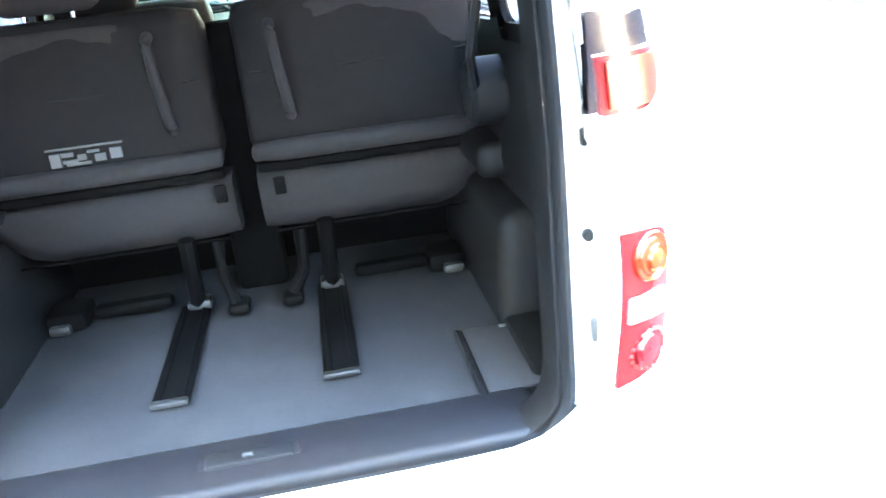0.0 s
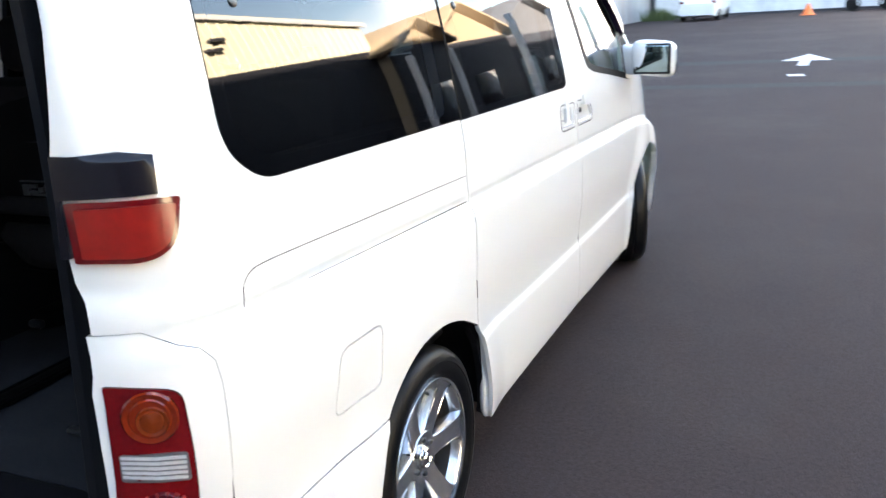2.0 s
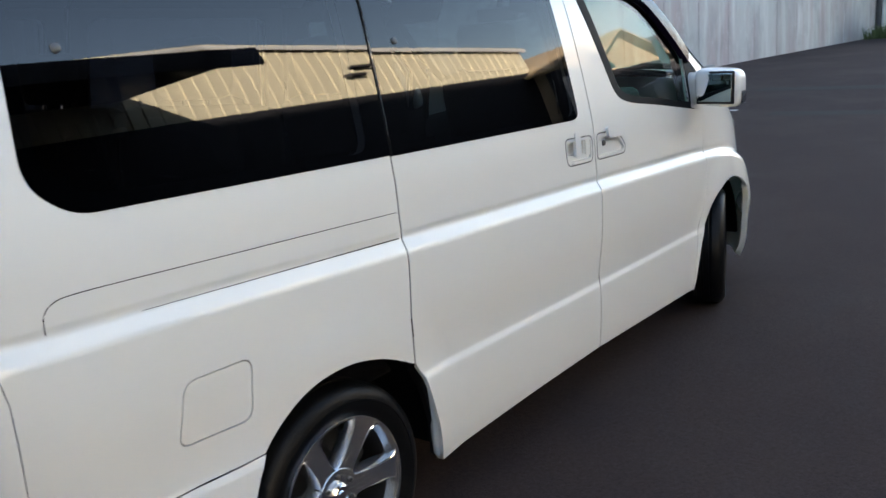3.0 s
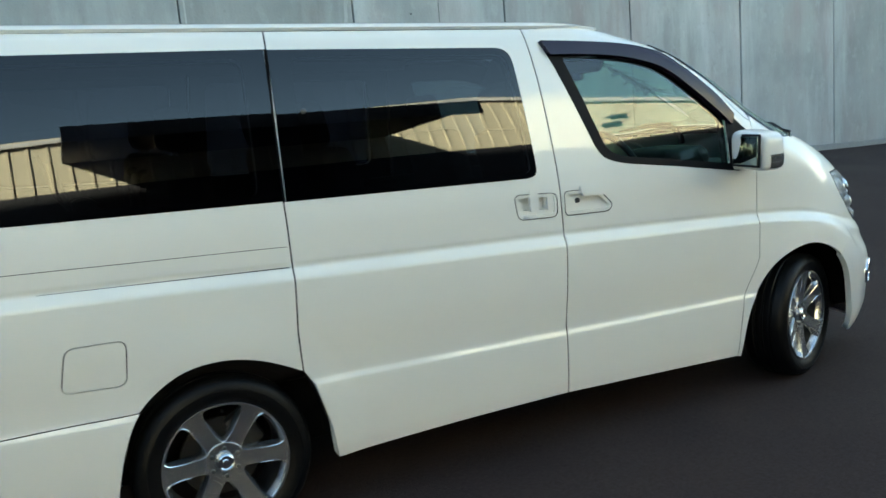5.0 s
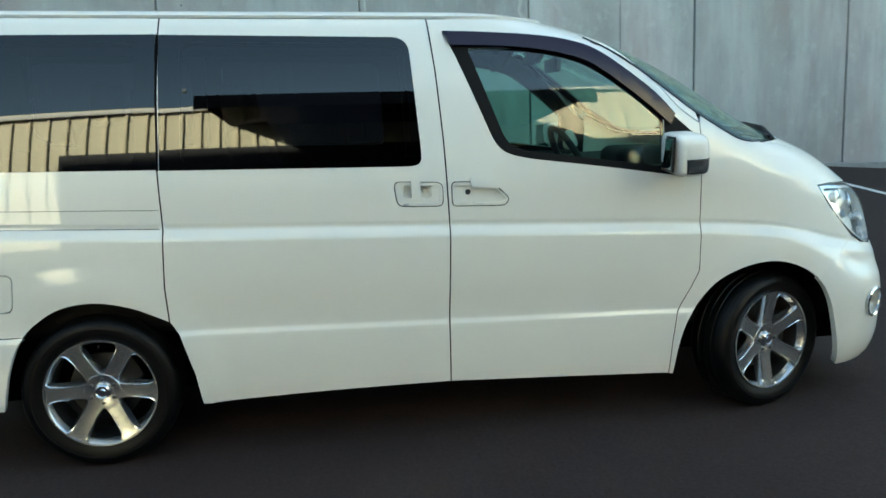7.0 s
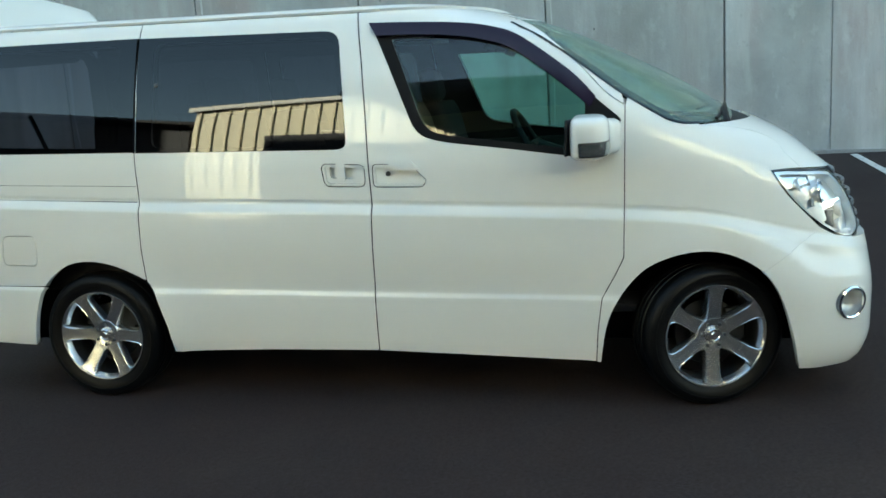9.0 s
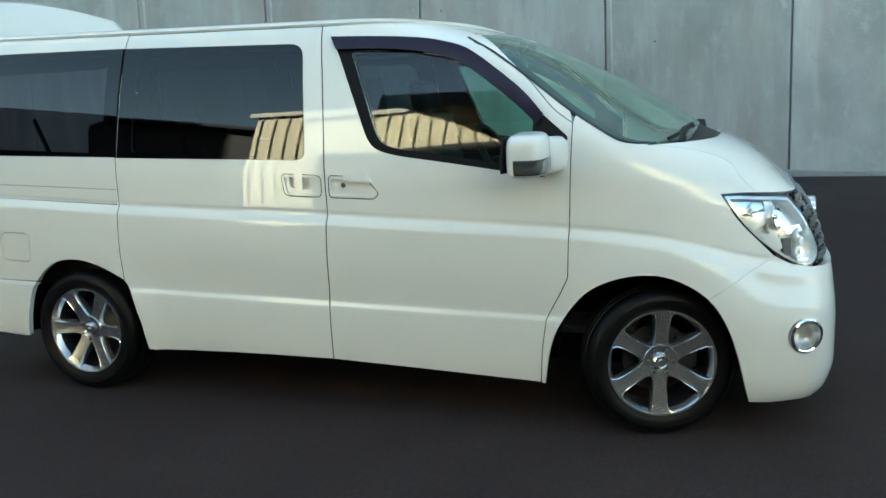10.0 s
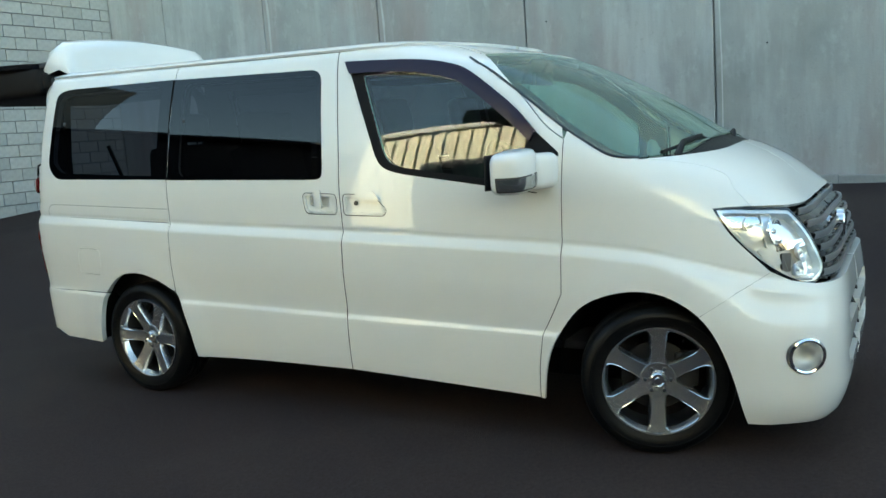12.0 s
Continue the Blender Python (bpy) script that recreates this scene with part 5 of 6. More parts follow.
def wheel(x, y, turn, side, spin, label):
    m = pose(x, y, 0.341 if y < 1 else 0.335, 0, 0, turn) @ Matrix.Diagonal((side, 1, 1, 1)) @ pose(0, 0, 0, spin, 0, 0)
    tyre, rim, spokes, hub, barrel = wheel_mesh()
    grow = 0.942 if y < 1 else 0.925
    for v in tyre.verts:
        r = math.hypot(v.co.y, v.co.z)
        f = 1 + (grow - 1) * step(0.24, 0.33, r)
        v.co.y, v.co.z = v.co.y * f, v.co.z * f
    for bm in (tyre, rim, hub, barrel, *spokes):
        bm.transform(m)
    base = part("wheel", rim, ALLOY, van, label)
    part("barrel", barrel, DARK_RIM, base, "dark inner barrel")
    part("tyre", tyre, RUBBER, base, "black road tyre")
    for s in spokes:
        part("spoke", s, ALLOY, base)
    for k in range(6):
        for sgn in (-1, 1):
            turned = m @ Matrix.Rotation(radians(60 * k), 4, "X")
            pts = [turned @ Vector((d, sgn * t, r)) for r, t, d in ((0.125, 0.0275, 0.0805), (0.165, 0.028, 0.0865), (0.195, 0.0315, 0.0925), (0.208, 0.039, 0.0965), (0.217, 0.052, 0.099))]
            part("polished_edge", tube(pts, [0.001, 0.002, 0.0028, 0.0028, 0.002], 6), CHROME, base)
    part("hub", hub, ALLOY, base)
    part("hub_cap", lathe([(0.030, 0.074), (0.030, 0.082), (0.026, 0.085), (0.022, 0.081), (0.014, 0.080), (0.010, 0.084), (0.0, 0.085)], 24, m), CHROME, base)
    for k in range(6):
        a = radians(60 * k + 30)
        part("wheel_nut", lathe([(0.008, 0.06), (0.008, 0.076), (0.005, 0.078), (0.0, 0.078)], 6, m @ Matrix.Translation((0, 0.052 * math.sin(a), 0.052 * math.cos(a)))), DARK_METAL, base)
    part("brake_disc", lathe([(0.06, 0.0), (0.145, 0.0), (0.148, -0.008), (0.145, -0.016), (0.06, -0.016)], 40, m), DARK_RIM, base)
    part("caliper", box((0.06, 0.10, 0.15), m @ Matrix.Translation((0.0, 0.12, 0.03)), 0.02), DARK_RIM, base)
    part("valve", tube([m @ Vector((0.085, 0.10, 0.172)), m @ Vector((0.10, 0.097, 0.168))], 0.004, 6), BLACK_PLASTIC, base)


for side in (1, -1):
    wheel(side * 0.765, 0.0, 0, side, 28 if side > 0 else 15, "six-spoke silver alloy rear wheel")
    wheel(side * 0.750, 2.936, 19, side, -2 if side > 0 else 25, "six-spoke silver alloy front wheel steered to the left")

# wheel housings, underside and mud flaps
for hub, r in ((0.0, 0.43), (2.95, 0.44)):
    for side in (1, -1):
        bm = bmesh.new()
        rows = []
        for x in ((0.85, 0.78, 0.645) if hub < 1 else (0.775, 0.74, 0.50)):
            rows.append([bm.verts.new((side * x, hub + r * math.cos(a), 0.32 + r * math.sin(a))) for a in np.linspace(-0.04, math.pi + 0.04, 26)])
        for a, b in zip(rows, rows[1:]):
            for j in range(25):
                bm.faces.new((a[j], a[j + 1], b[j + 1], b[j]))
        bm.faces.new(rows[2])
        part("wheel_housing", bm, UNDER, van)
part("underbody", box((1.30, 4.35, 0.16), Matrix.Translation((0, 1.40, 0.34)), 0.03), UNDER, van)
for side in (1, -1):
    part("sill_inner", box((0.1, 1.95, 0.26), Matrix.Translation((side * 0.79, 1.46, 0.40)), 0.02), UNDER, van)
    part("rear_underpanel", box((0.12, 0.30, 0.24), Matrix.Translation((side * 0.66, -0.60, 0.52)), 0.02), UNDER, van)
    part("front_underpanel", box((0.5, 0.2, 0.2), Matrix.Translation((side * 0.40, 3.42, 0.40)), 0.02), UNDER, van)
    bm = bmesh.new()
    rows = []
    for x, y, z, wide, deep in ((0.872, 0.392, 0.60, 0.020, 0.020), (0.874, 0.402, 0.56, 0.032, 0.026), (0.870, 0.416, 0.48, 0.044, 0.032), (0.866, 0.428, 0.40, 0.050, 0.036), (0.862, 0.434, 0.33, 0.050, 0.037), (0.860, 0.436, 0.285, 0.044, 0.034), (0.860, 0.437, 0.262, 0.026, 0.022)):
        rows.append([bm.verts.new((side * (x + wide * 0.5 * math.cos(a)), y + deep * math.sin(a), z)) for a in np.linspace(0, 2 * math.pi, 17)[:-1]])
    for a, b in zip(rows, rows[1:]):
        for j in range(16):
            bm.faces.new((a[j], a[(j + 1) % 16], b[(j + 1) % 16], b[j]))
    bm.faces.new(rows[0]), bm.faces.new(rows[-1])
    part("mud_flap", bm, PAINT, van, "white moulded mud guard behind the wheel")

# rear bumper and lamp corners
rb = [p for p in REAR_ARCH[:11]][::-1]
rb += [V(-0.5, 0.300), V(-0.7, 0.31)] + [(rear_s(a, 0.30), 0.30) for a in (30, 45, 60, 75, 90)]
top_v = 0.535
rb += [(rear_s(a, top_v), top_v) for a in (90, 80, 70)] + [rear_edge(x, v) for x, v in ((0.50, 0.537), (0.56, 0.548), (0.60, 0.565), (0.645, 0.592), (0.688, 0.622))] + [(-0.80, V(-0.8, 0.61)[1])]
panel("rear_bumper", rb, PAINT, van, thick=0.03, gap=0.0006)
corner = [(-0.80, V(-0.8, 0.61)[1])] + BEND[::-1] + [(rear_s(a, 1.0), 1.0) for a in (42, 45)] + [rear_edge(x, v) for x, v in ((0.712, 1.0), (0.712, 0.9), (0.711, 0.8), (0.706, 0.70), (0.700, 0.66), (0.688, 0.625))]
LLAMP = rounded([(rear_s(48.2, 0.917), 0.917), (rear_s(39.0, 0.902), 0.902), (rear_s(37.8, 0.629), 0.629), (rear_s(48.6, 0.617), 0.617)], [0.005, 0.025, 0.03, 0.005])
panel("lamp_corner", corner, PAINT, van, holes=[LLAMP], thick=0.07, gap=-0.0016)
ULAMP = rounded([(rear_s(48.5, 1.124), 1.124), (rear_s(40, 1.118), 1.118), (rear_s(36.0, 1.143), 1.143), (rear_s(33.8, 1.222), 1.222), (rear_s(48.3, 1.227), 1.227)], [0.004, 0.02, 0.03, 0.008, 0.004])
UBLACK = [(rear_s(50.0, 1.14), 1.132), (rear_s(48.7, 1.14), 1.132), (rear_s(48.4, 1.229), 1.229), (rear_s(37.0, 1.228), 1.228), (rear_s(36.2, 1.289), 1.289), (rear_s(46.3, 1.301), 1.301), (rear_s(48.6, 1.301), 1.303)]
for side in (1, -1):
    u = panel("tail_lamp", ULAMP, RED_LENS, van, "red wrap-round tail lamp", gap=0.001, lift=0.012, thick=0.03, sides=(side,))[0]
    panel("lamp_cap", UBLACK, LAMP_CAP, u, "black lamp top", gap=0.001, lift=0.010, thick=0.02, sides=(side,))
    cs, cv = sum(q[0] for q in ULAMP) / len(ULAMP), sum(q[1] for q in ULAMP) / len(ULAMP)
    panel("lamp_core", [(cs + 0.84 * (s - cs), cv + 0.80 * (v - cv)) for s, v in ULAMP], RED_GLOW, u, "orange-red inner lens", gap=0.0, lift=0.0175, thick=0.005, sides=(side,))
    low = panel("rear_lamp", LLAMP, RED_LENS, van, "upright red rear lamp cluster", gap=0.001, lift=0.004, thick=0.02, sides=(side,))[0]
    def spot(a, v, r, mat, name, lift=0.004, label=""):
        n, p = skin_normal(rear_s(a, v), v), skin(rear_s(a, v), v)
        p = p + n * lift
        n, p = Vector((n.x * side, n.y, n.z)), lean((p.x * side, p.y, p.z))
        m = Matrix.Translation(p) @ n.to_track_quat("X", "Z").to_matrix().to_4x4()
        part(name, lathe([(r, -0.006), (r, 0.0), (r * 0.94, 0.004), (r * 0.75, 0.002), (r * 0.7, 0.005), (r * 0.3, 0.007), (0.0, 0.008)], 32, m), mat, low, label)
    spot(43.4, 0.857, 0.049, AMBER, "indicator", label="round amber indicator")
    spot(43.1, 0.853, 0.028, AMBER_DARK, "bulb_shade", lift=0.010)
    spot(43.0, 0.675, 0.042, DEEP_RED, "brake_lamp", label="round red brake lamp")
    rev = panel("reversing_lamp", rounded([(rear_s(47.4, 0.793), 0.793), (rear_s(39.3, 0.785), 0.785), (rear_s(39.0, 0.731), 0.731), (rear_s(47.4, 0.741), 0.741)], 0.006), SILVER_PLASTIC, low, "clear ribbed reversing lamp", gap=0.0, lift=0.0055, thick=0.01, sides=(side,))[0]
    for k in range(5):
        va, vb = 0.7905 - 0.0090 * k, 0.7805 - 0.0096 * k
        panel("rib", [(rear_s(47.2, 0.78), va), (rear_s(39.6, 0.78), vb), (rear_s(39.6, 0.78), vb - 0.0055), (rear_s(47.2, 0.78), va - 0.0055)], WHITE_LENS, rev, gap=0.0, lift=0.0075, thick=0.004, sides=(side,))
    for k in range(18):
        a = 2 * math.pi * k / 18
        v = 0.675 + 0.037 * math.sin(a)
        s0 = rear_s(43.0, 0.675) + 0.027 * math.cos(a)
        n, p = skin_normal(s0, v), skin(s0, v)
        p = p + n * 0.006
        n, p = Vector((n.x * side, n.y, n.z)), lean((p.x * side, p.y, p.z))
        part("bead", lathe([(0.0045, -0.002), (0.003, 0.002), (0.0, 0.003)], 8, Matrix.Translation(p) @ n.to_track_quat("X", "Z").to_matrix().to_4x4()), RED_GLOW, low)
    # tailgate jamb: seal round the opening, plugs and the stay's foot
    for v, x, r in ((0.928, 0.687, 0.012), (0.571, 0.640, 0.009), (0.540, 0.612, 0.012)):
        part("plug", lathe([(0.0, 0.004), (r * 0.7, 0.004), (r, 0.0), (r, -0.01)], 16, Matrix.Translation(lean((side * x, -0.906, v))) @ pose(0, 0, 0, 0, 0, -90)), BLACK_PLASTIC, van)
    part("latch_loop", box((0.02, 0.02, 0.05), Matrix.Translation(lean((side * 0.690, -0.908, 0.738))), 0.006), DARK_METAL, van)
    part("tailgate_strut", tube([lean((side * 0.688, -0.91, 1.12)), lean((side * 0.685, -0.915, 1.20)), lean((side * 0.680, -0.90, 1.32)), lean((side * 0.655, -0.82, 1.85))], [0.004, 0.0045, 0.0045, 0.008], 10), DARK_METAL, van)
    part("strut_foot", box((0.016, 0.022, 0.032), Matrix.Translation(lean((side * 0.69, -0.90, 1.112))), 0.005), BLACK_PLASTIC, van)

# ---- the load bay, seats and cabin ----


def opening_ring(x, low, high, r, y):
    inner = step(0.730, 0.666, x)
    foot, waist = x - 0.028 * inner, x * 0.957 + 0.022 * inner
    pts = rounded([(-foot, low), (foot, low), (waist, 1.29), (x * 0.93, high), (-x * 0.93, high), (-waist, 1.29)], [r, r, 0.3, r, r, 0.3], 8)
    return [lean((px, y + 0.059 * max(0.0, pz - 0.6) / 1.1, pz)) for px, pz in pts]


def frame_between(name, rings, mat, label=""):
    bm = bmesh.new()
    vs = [[bm.verts.new(p) for p in ring] for ring in rings]
    for a, b in zip(vs, vs[1:]):
        n = len(a)
        for i in range(n):
            bm.faces.new((a[i], a[(i + 1) % n], b[(i + 1) % n], b[i]))
    return part(name, bm, mat, van, label, smooth=0.9)


frame_between("tailgate_jamb", [opening_ring(0.728, 0.455, 1.845, 0.16, -0.935), opening_ring(0.714, 0.468, 1.838, 0.155, -0.940), opening_ring(0.708, 0.474, 1.834, 0.15, -0.902), opening_ring(0.668, 0.502, 1.808, 0.14, -0.898), opening_ring(0.660, 0.51, 1.80, 0.14, -0.86)], PAINT)
frame_between("tailgate_seal", [opening_ring(0.664, 0.506, 1.805, 0.14, -0.885), opening_ring(0.662, 0.508, 1.803, 0.14, -0.938), opening_ring(0.650, 0.520, 1.79, 0.13, -0.946), opening_ring(0.638, 0.530, 1.78, 0.13, -0.936), opening_ring(0.634, 0.535, 1.778, 0.13, -0.82)], SEAL, "black rubber tailgate seal")
frame_between("opening_lining", [opening_ring(0.637, 0.531, 1.781, 0.13, -0.928), opening_ring(0.630, 0.538, 1.775, 0.13, -0.930), opening_ring(0.623, 0.546, 1.768, 0.13, -0.905), opening_ring(0.622, 0.549, 1.767, 0.13, -0.85)], TRIM, "dark moulded lining round the tailgate opening")
part("rear_sill", box((1.30, 0.10, 0.13), Matrix.Translation(lean((0, -0.88, 0.445))), 0.02), PAINT, van)
FLOOR_V = 0.572
sill = part("sill_trim", box((1.16, 0.165, 0.06), Matrix.Translation(lean((0, -0.848, 0.536))) @ pose(0, 0, 0, 5, 0, 0), 0.018, 3), SILL_TRIM, van, "moulded plastic load sill")
part("striker_recess", box((0.20, 0.05, 0.02), Matrix.Translation(lean((0.0, -0.842, 0.560))) @ pose(0, 0, 0, 5, 0, 0), 0.006), SILL_TRIM, sill)
part("striker_cup", box((0.17, 0.045, 0.02), Matrix.Translation(lean((0.0, -0.850, 0.566))) @ pose(0, 0, 0, 5, 0, 0), 0.006), BLACK_PLASTIC, sill)
part("striker", tube([lean((-0.01, -0.84, 0.565)), lean((-0.005, -0.87, 0.585)), lean((0.01, -0.87, 0.585))], 0.005, 8), DARK_RIM, sill)
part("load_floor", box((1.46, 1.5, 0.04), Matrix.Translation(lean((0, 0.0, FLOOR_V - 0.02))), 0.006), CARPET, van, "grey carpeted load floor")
part("cabin_floor", box((1.5, 2.1, 0.04), Matrix.Translation((0, 1.8, 0.44)), 0.01), CARPET, van)
part("cabin_floor_step", box((1.4, 0.04, 0.2), Matrix.Translation((0, 0.76, 0.5))), CARPET, van)


def floor_rail(x):
    rail = part("seat_rail", box((0.085, 0.58, 0.012), Matrix.Translation(lean((x, -0.28, FLOOR_V + 0.004))), 0.003), INK, van, "black seat rail in the floor")
    part("rail_end", box((0.082, 0.022, 0.014), Matrix.Translation(lean((x, -0.575, FLOOR_V + 0.005))), 0.004), DARK_RIM, rail)
    for d in (-0.026, 0.026):
        part("rail_lip", box((0.012, 0.56, 0.010), Matrix.Translation(lean((x + d, -0.28, FLOOR_V + 0.010))), 0.003), INK, rail)


for x in (0.196, -0.19):
    floor_rail(x)
part("floor_hatch", box((0.22, 0.31, 0.008), Matrix.Translation(lean((0.606, -0.622, FLOOR_V + 0.002))), 0.003), CARPET, van, "carpeted hatch in the load floor")
part("hatch_gap", box((0.014, 0.34, 0.009), Matrix.Translation(lean((0.486, -0.625, FLOOR_V + 0.001))), 0.002), BLACK_PLASTIC, van)
part("hatch_gap", box((0.11, 0.012, 0.009), Matrix.Translation(lean((0.535, -0.459, FLOOR_V + 0.001))), 0.002), BLACK_PLASTIC, van)


def side_trim(side):
    bm = bmesh.new()
    prof = [(0.725, FLOOR_V - 0.01), (0.725, 0.72), (0.71, 0.82), (0.675, 0.89), (0.665, 0.96), (0.69, 1.10), (0.70, 1.24)]
    rows = []
    for y in (-0.86, -0.70, -0.50, -0.36, -0.2, 0.1, 0.5, 0.74):
        rows.append([bm.verts.new(lean((side * x, y, z))) for x, z in prof])
    for a, b in zip(rows, rows[1:]):
        for j in range(len(prof) - 1):
            bm.faces.new((a[j], a[j + 1], b[j + 1], b[j]))
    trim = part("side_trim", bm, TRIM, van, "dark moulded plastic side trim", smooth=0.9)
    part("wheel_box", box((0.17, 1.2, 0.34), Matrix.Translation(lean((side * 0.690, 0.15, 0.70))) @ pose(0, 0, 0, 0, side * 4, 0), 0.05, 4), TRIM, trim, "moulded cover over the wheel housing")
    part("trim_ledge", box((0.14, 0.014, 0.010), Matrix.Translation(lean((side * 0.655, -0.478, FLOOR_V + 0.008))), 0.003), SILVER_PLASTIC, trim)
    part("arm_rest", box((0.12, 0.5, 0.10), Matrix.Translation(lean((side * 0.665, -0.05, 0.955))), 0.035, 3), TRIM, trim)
    bm = bmesh.new()
    rows = []
    for z in (1.20, 1.4, 1.6, 1.79):
        w = V_WIDTH(z) - 0.035
        rows.append([bm.verts.new(lean((side * x, y, z))) for x, y in ((w - 0.02, -0.655), (w - 0.05, -0.72), (0.645, -0.80 + 0.06 * (z - 1.2)), (0.62, -0.86 + 0.09 * (z - 1.2)))])
    for a, b in zip(rows, rows[1:]):
        for j in range(3):
            bm.faces.new((a[j], a[j + 1], b[j + 1], b[j]))
    part("pillar_trim", bm, TRIM, van, smooth=0.9)
    part("belt_reel", lathe([(0.0, 0.03), (0.07, 0.03), (0.085, 0.015), (0.085, -0.06)], 24, Matrix.Translation(lean((side * 0.63, -0.25, 1.12))) @ Matrix.Diagonal((-side, 1, 1, 1))), BLACK_PLASTIC, trim)
    part("seat_belt", tube([lean((side * 0.62, -0.30, 1.10)), lean((side * 0.60, -0.36, 1.22)), lean((side * 0.63, -0.42, 1.42))], 0.012, 6), BLACK_PLASTIC, trim)


for side in (1, -1):
    side_trim(side)


def soft(size, m, r, mat, name, parent, label="", puff=0.0):
    bm = bmesh.new()
    bmesh.ops.create_cube(bm, size=2.0)
    bmesh.ops.subdivide_edges(bm, edges=bm.edges[:], cuts=7, use_grid_fill=True)
    for v in bm.verts:
        h = Vector(size) / 2
        p = Vector((v.co.x * h.x, v.co.y * h.y, v.co.z * h.z))
        c = Vector([max(-(h[i] - r), min(h[i] - r, p[i])) for i in range(3)])
        d = p - c
        q = c + d.normalized() * r if d.length > 1e-6 else p
        if puff:
            q.y += puff * math.copysign(1, v.co.y) * (1 - v.co.x ** 2) * (1 - v.co.z ** 2) if abs(v.co.y) > 0.5 else 0
        v.co = m @ q
    return part(name, bm, mat, parent, label, smooth=1.2)


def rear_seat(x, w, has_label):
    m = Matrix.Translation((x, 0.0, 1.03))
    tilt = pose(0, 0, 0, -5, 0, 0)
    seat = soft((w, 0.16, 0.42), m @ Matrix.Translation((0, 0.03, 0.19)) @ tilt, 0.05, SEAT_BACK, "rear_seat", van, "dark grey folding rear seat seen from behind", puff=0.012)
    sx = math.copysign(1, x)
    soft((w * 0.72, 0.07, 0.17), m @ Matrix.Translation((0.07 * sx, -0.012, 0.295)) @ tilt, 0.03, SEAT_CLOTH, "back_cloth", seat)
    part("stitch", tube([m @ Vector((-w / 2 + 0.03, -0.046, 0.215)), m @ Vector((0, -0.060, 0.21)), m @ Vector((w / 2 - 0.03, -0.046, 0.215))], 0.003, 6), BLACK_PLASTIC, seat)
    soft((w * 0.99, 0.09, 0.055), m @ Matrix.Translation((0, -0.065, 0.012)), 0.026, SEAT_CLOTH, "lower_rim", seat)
    # black strip painted in for the shade below the rim
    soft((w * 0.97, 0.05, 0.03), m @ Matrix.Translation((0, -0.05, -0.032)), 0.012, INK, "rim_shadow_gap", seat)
    bm = bmesh.new()
    rows = []
    prof = [(0.02, -0.05), (-0.045, -0.06), (-0.062, -0.10), (-0.058, -0.16), (-0.02, -0.215), (0.10, -0.225), (0.42, -0.20), (0.46, -0.13), (0.42, -0.06)]
    for k in range(13):
        u = -w / 2 + w * k / 12
        cut = 0.075 * step(0.55, 1.0, sx * u / (w / 2))
        pinch = 0.03 * (abs(u) / (w / 2)) ** 8
        rows.append([bm.verts.new(m @ Vector((u, y + pinch, z + (cut if z < -0.15 else cut * 0.4 if z < -0.09 else 0)))) for y, z in prof])
    for a, b in zip(rows, rows[1:]):
        for j in range(len(prof)):
            k = (j + 1) % len(prof)
            bm.faces.new((a[j], a[k], b[k], b[j]))
    bm.faces.new(rows[0]), bm.faces.new(rows[-1])
    part("cushion", bm, SEAT_CLOTH, seat, "grey cloth seat cushion", smooth=1.1)
    part("cushion_edge", tube([m @ Vector((-w / 2 + 0.03, -0.03, -0.222)), m @ Vector((w / 2 - 0.03, -0.03, -0.222))], 0.004, 6), INK, seat)
    gx = (-0.152 - x) if x < 0 else (0.150 - x)
    pts = smooth_line([(gx - 0.004, -0.04, 0.335), (gx - 0.004, -0.075, 0.325), (gx + 0.002, -0.098, 0.24), (gx + 0.012, -0.10, 0.15), (gx + 0.016, -0.085, 0.105), (gx + 0.016, -0.05, 0.10)], 5)
    part("pull_strap", tube([m @ Vector(p) for p in pts], 0.0145, 8), SEAT_CLOTH, seat, "grey webbing grab strap")
    tx = (-0.052 - x) if x < 0 else (0.104 - x)
    part("strap_tag", box((0.032, 0.012, 0.05), m @ Matrix.Translation((tx, -0.068, -0.085)), 0.005), INK, seat)
    lx = 0.207 if x > 0 else -0.168
    part("seat_leg", tube([(lx, -0.06, 0.83), (lx - 0.004, -0.055, 0.72), (lx - 0.006 - (0.006 if x < 0 else 0), -0.02, 0.635)], [0.024, 0.023, 0.024], 8), INK, seat, "steel seat leg on the floor rail")
    part("leg_foot", box((0.068, 0.06, 0.035), Matrix.Translation((lx - 0.008, -0.01, 0.625)), 0.012), DARK_RIM, seat)
    ix = 0.11 if x > 0 else -0.075
    part("latch_arm", tube([(ix * 1.2, -0.03, 0.80), (ix * 1.2, -0.08, 0.71), (ix * 0.85, -0.10, 0.645)], 0.018, 8), INK, seat)
    part("latch_foot", box((0.06, 0.08, 0.03), Matrix.Translation((ix * 0.8, -0.09, 0.632)), 0.012), INK, seat)
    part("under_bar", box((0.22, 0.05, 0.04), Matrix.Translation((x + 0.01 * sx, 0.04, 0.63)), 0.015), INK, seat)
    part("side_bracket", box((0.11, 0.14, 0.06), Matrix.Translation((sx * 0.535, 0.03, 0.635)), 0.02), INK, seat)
    part("bracket_cap", box((0.06, 0.03, 0.03), Matrix.Translation((sx * 0.55, -0.05, 0.625)), 0.012), DARK_RIM, seat)
    soft((0.27, 0.11, 0.17), m @ Matrix.Translation((0.04 * sx, 0.04, 0.50)) @ tilt, 0.045, SEAT_CLOTH, "headrest", seat)
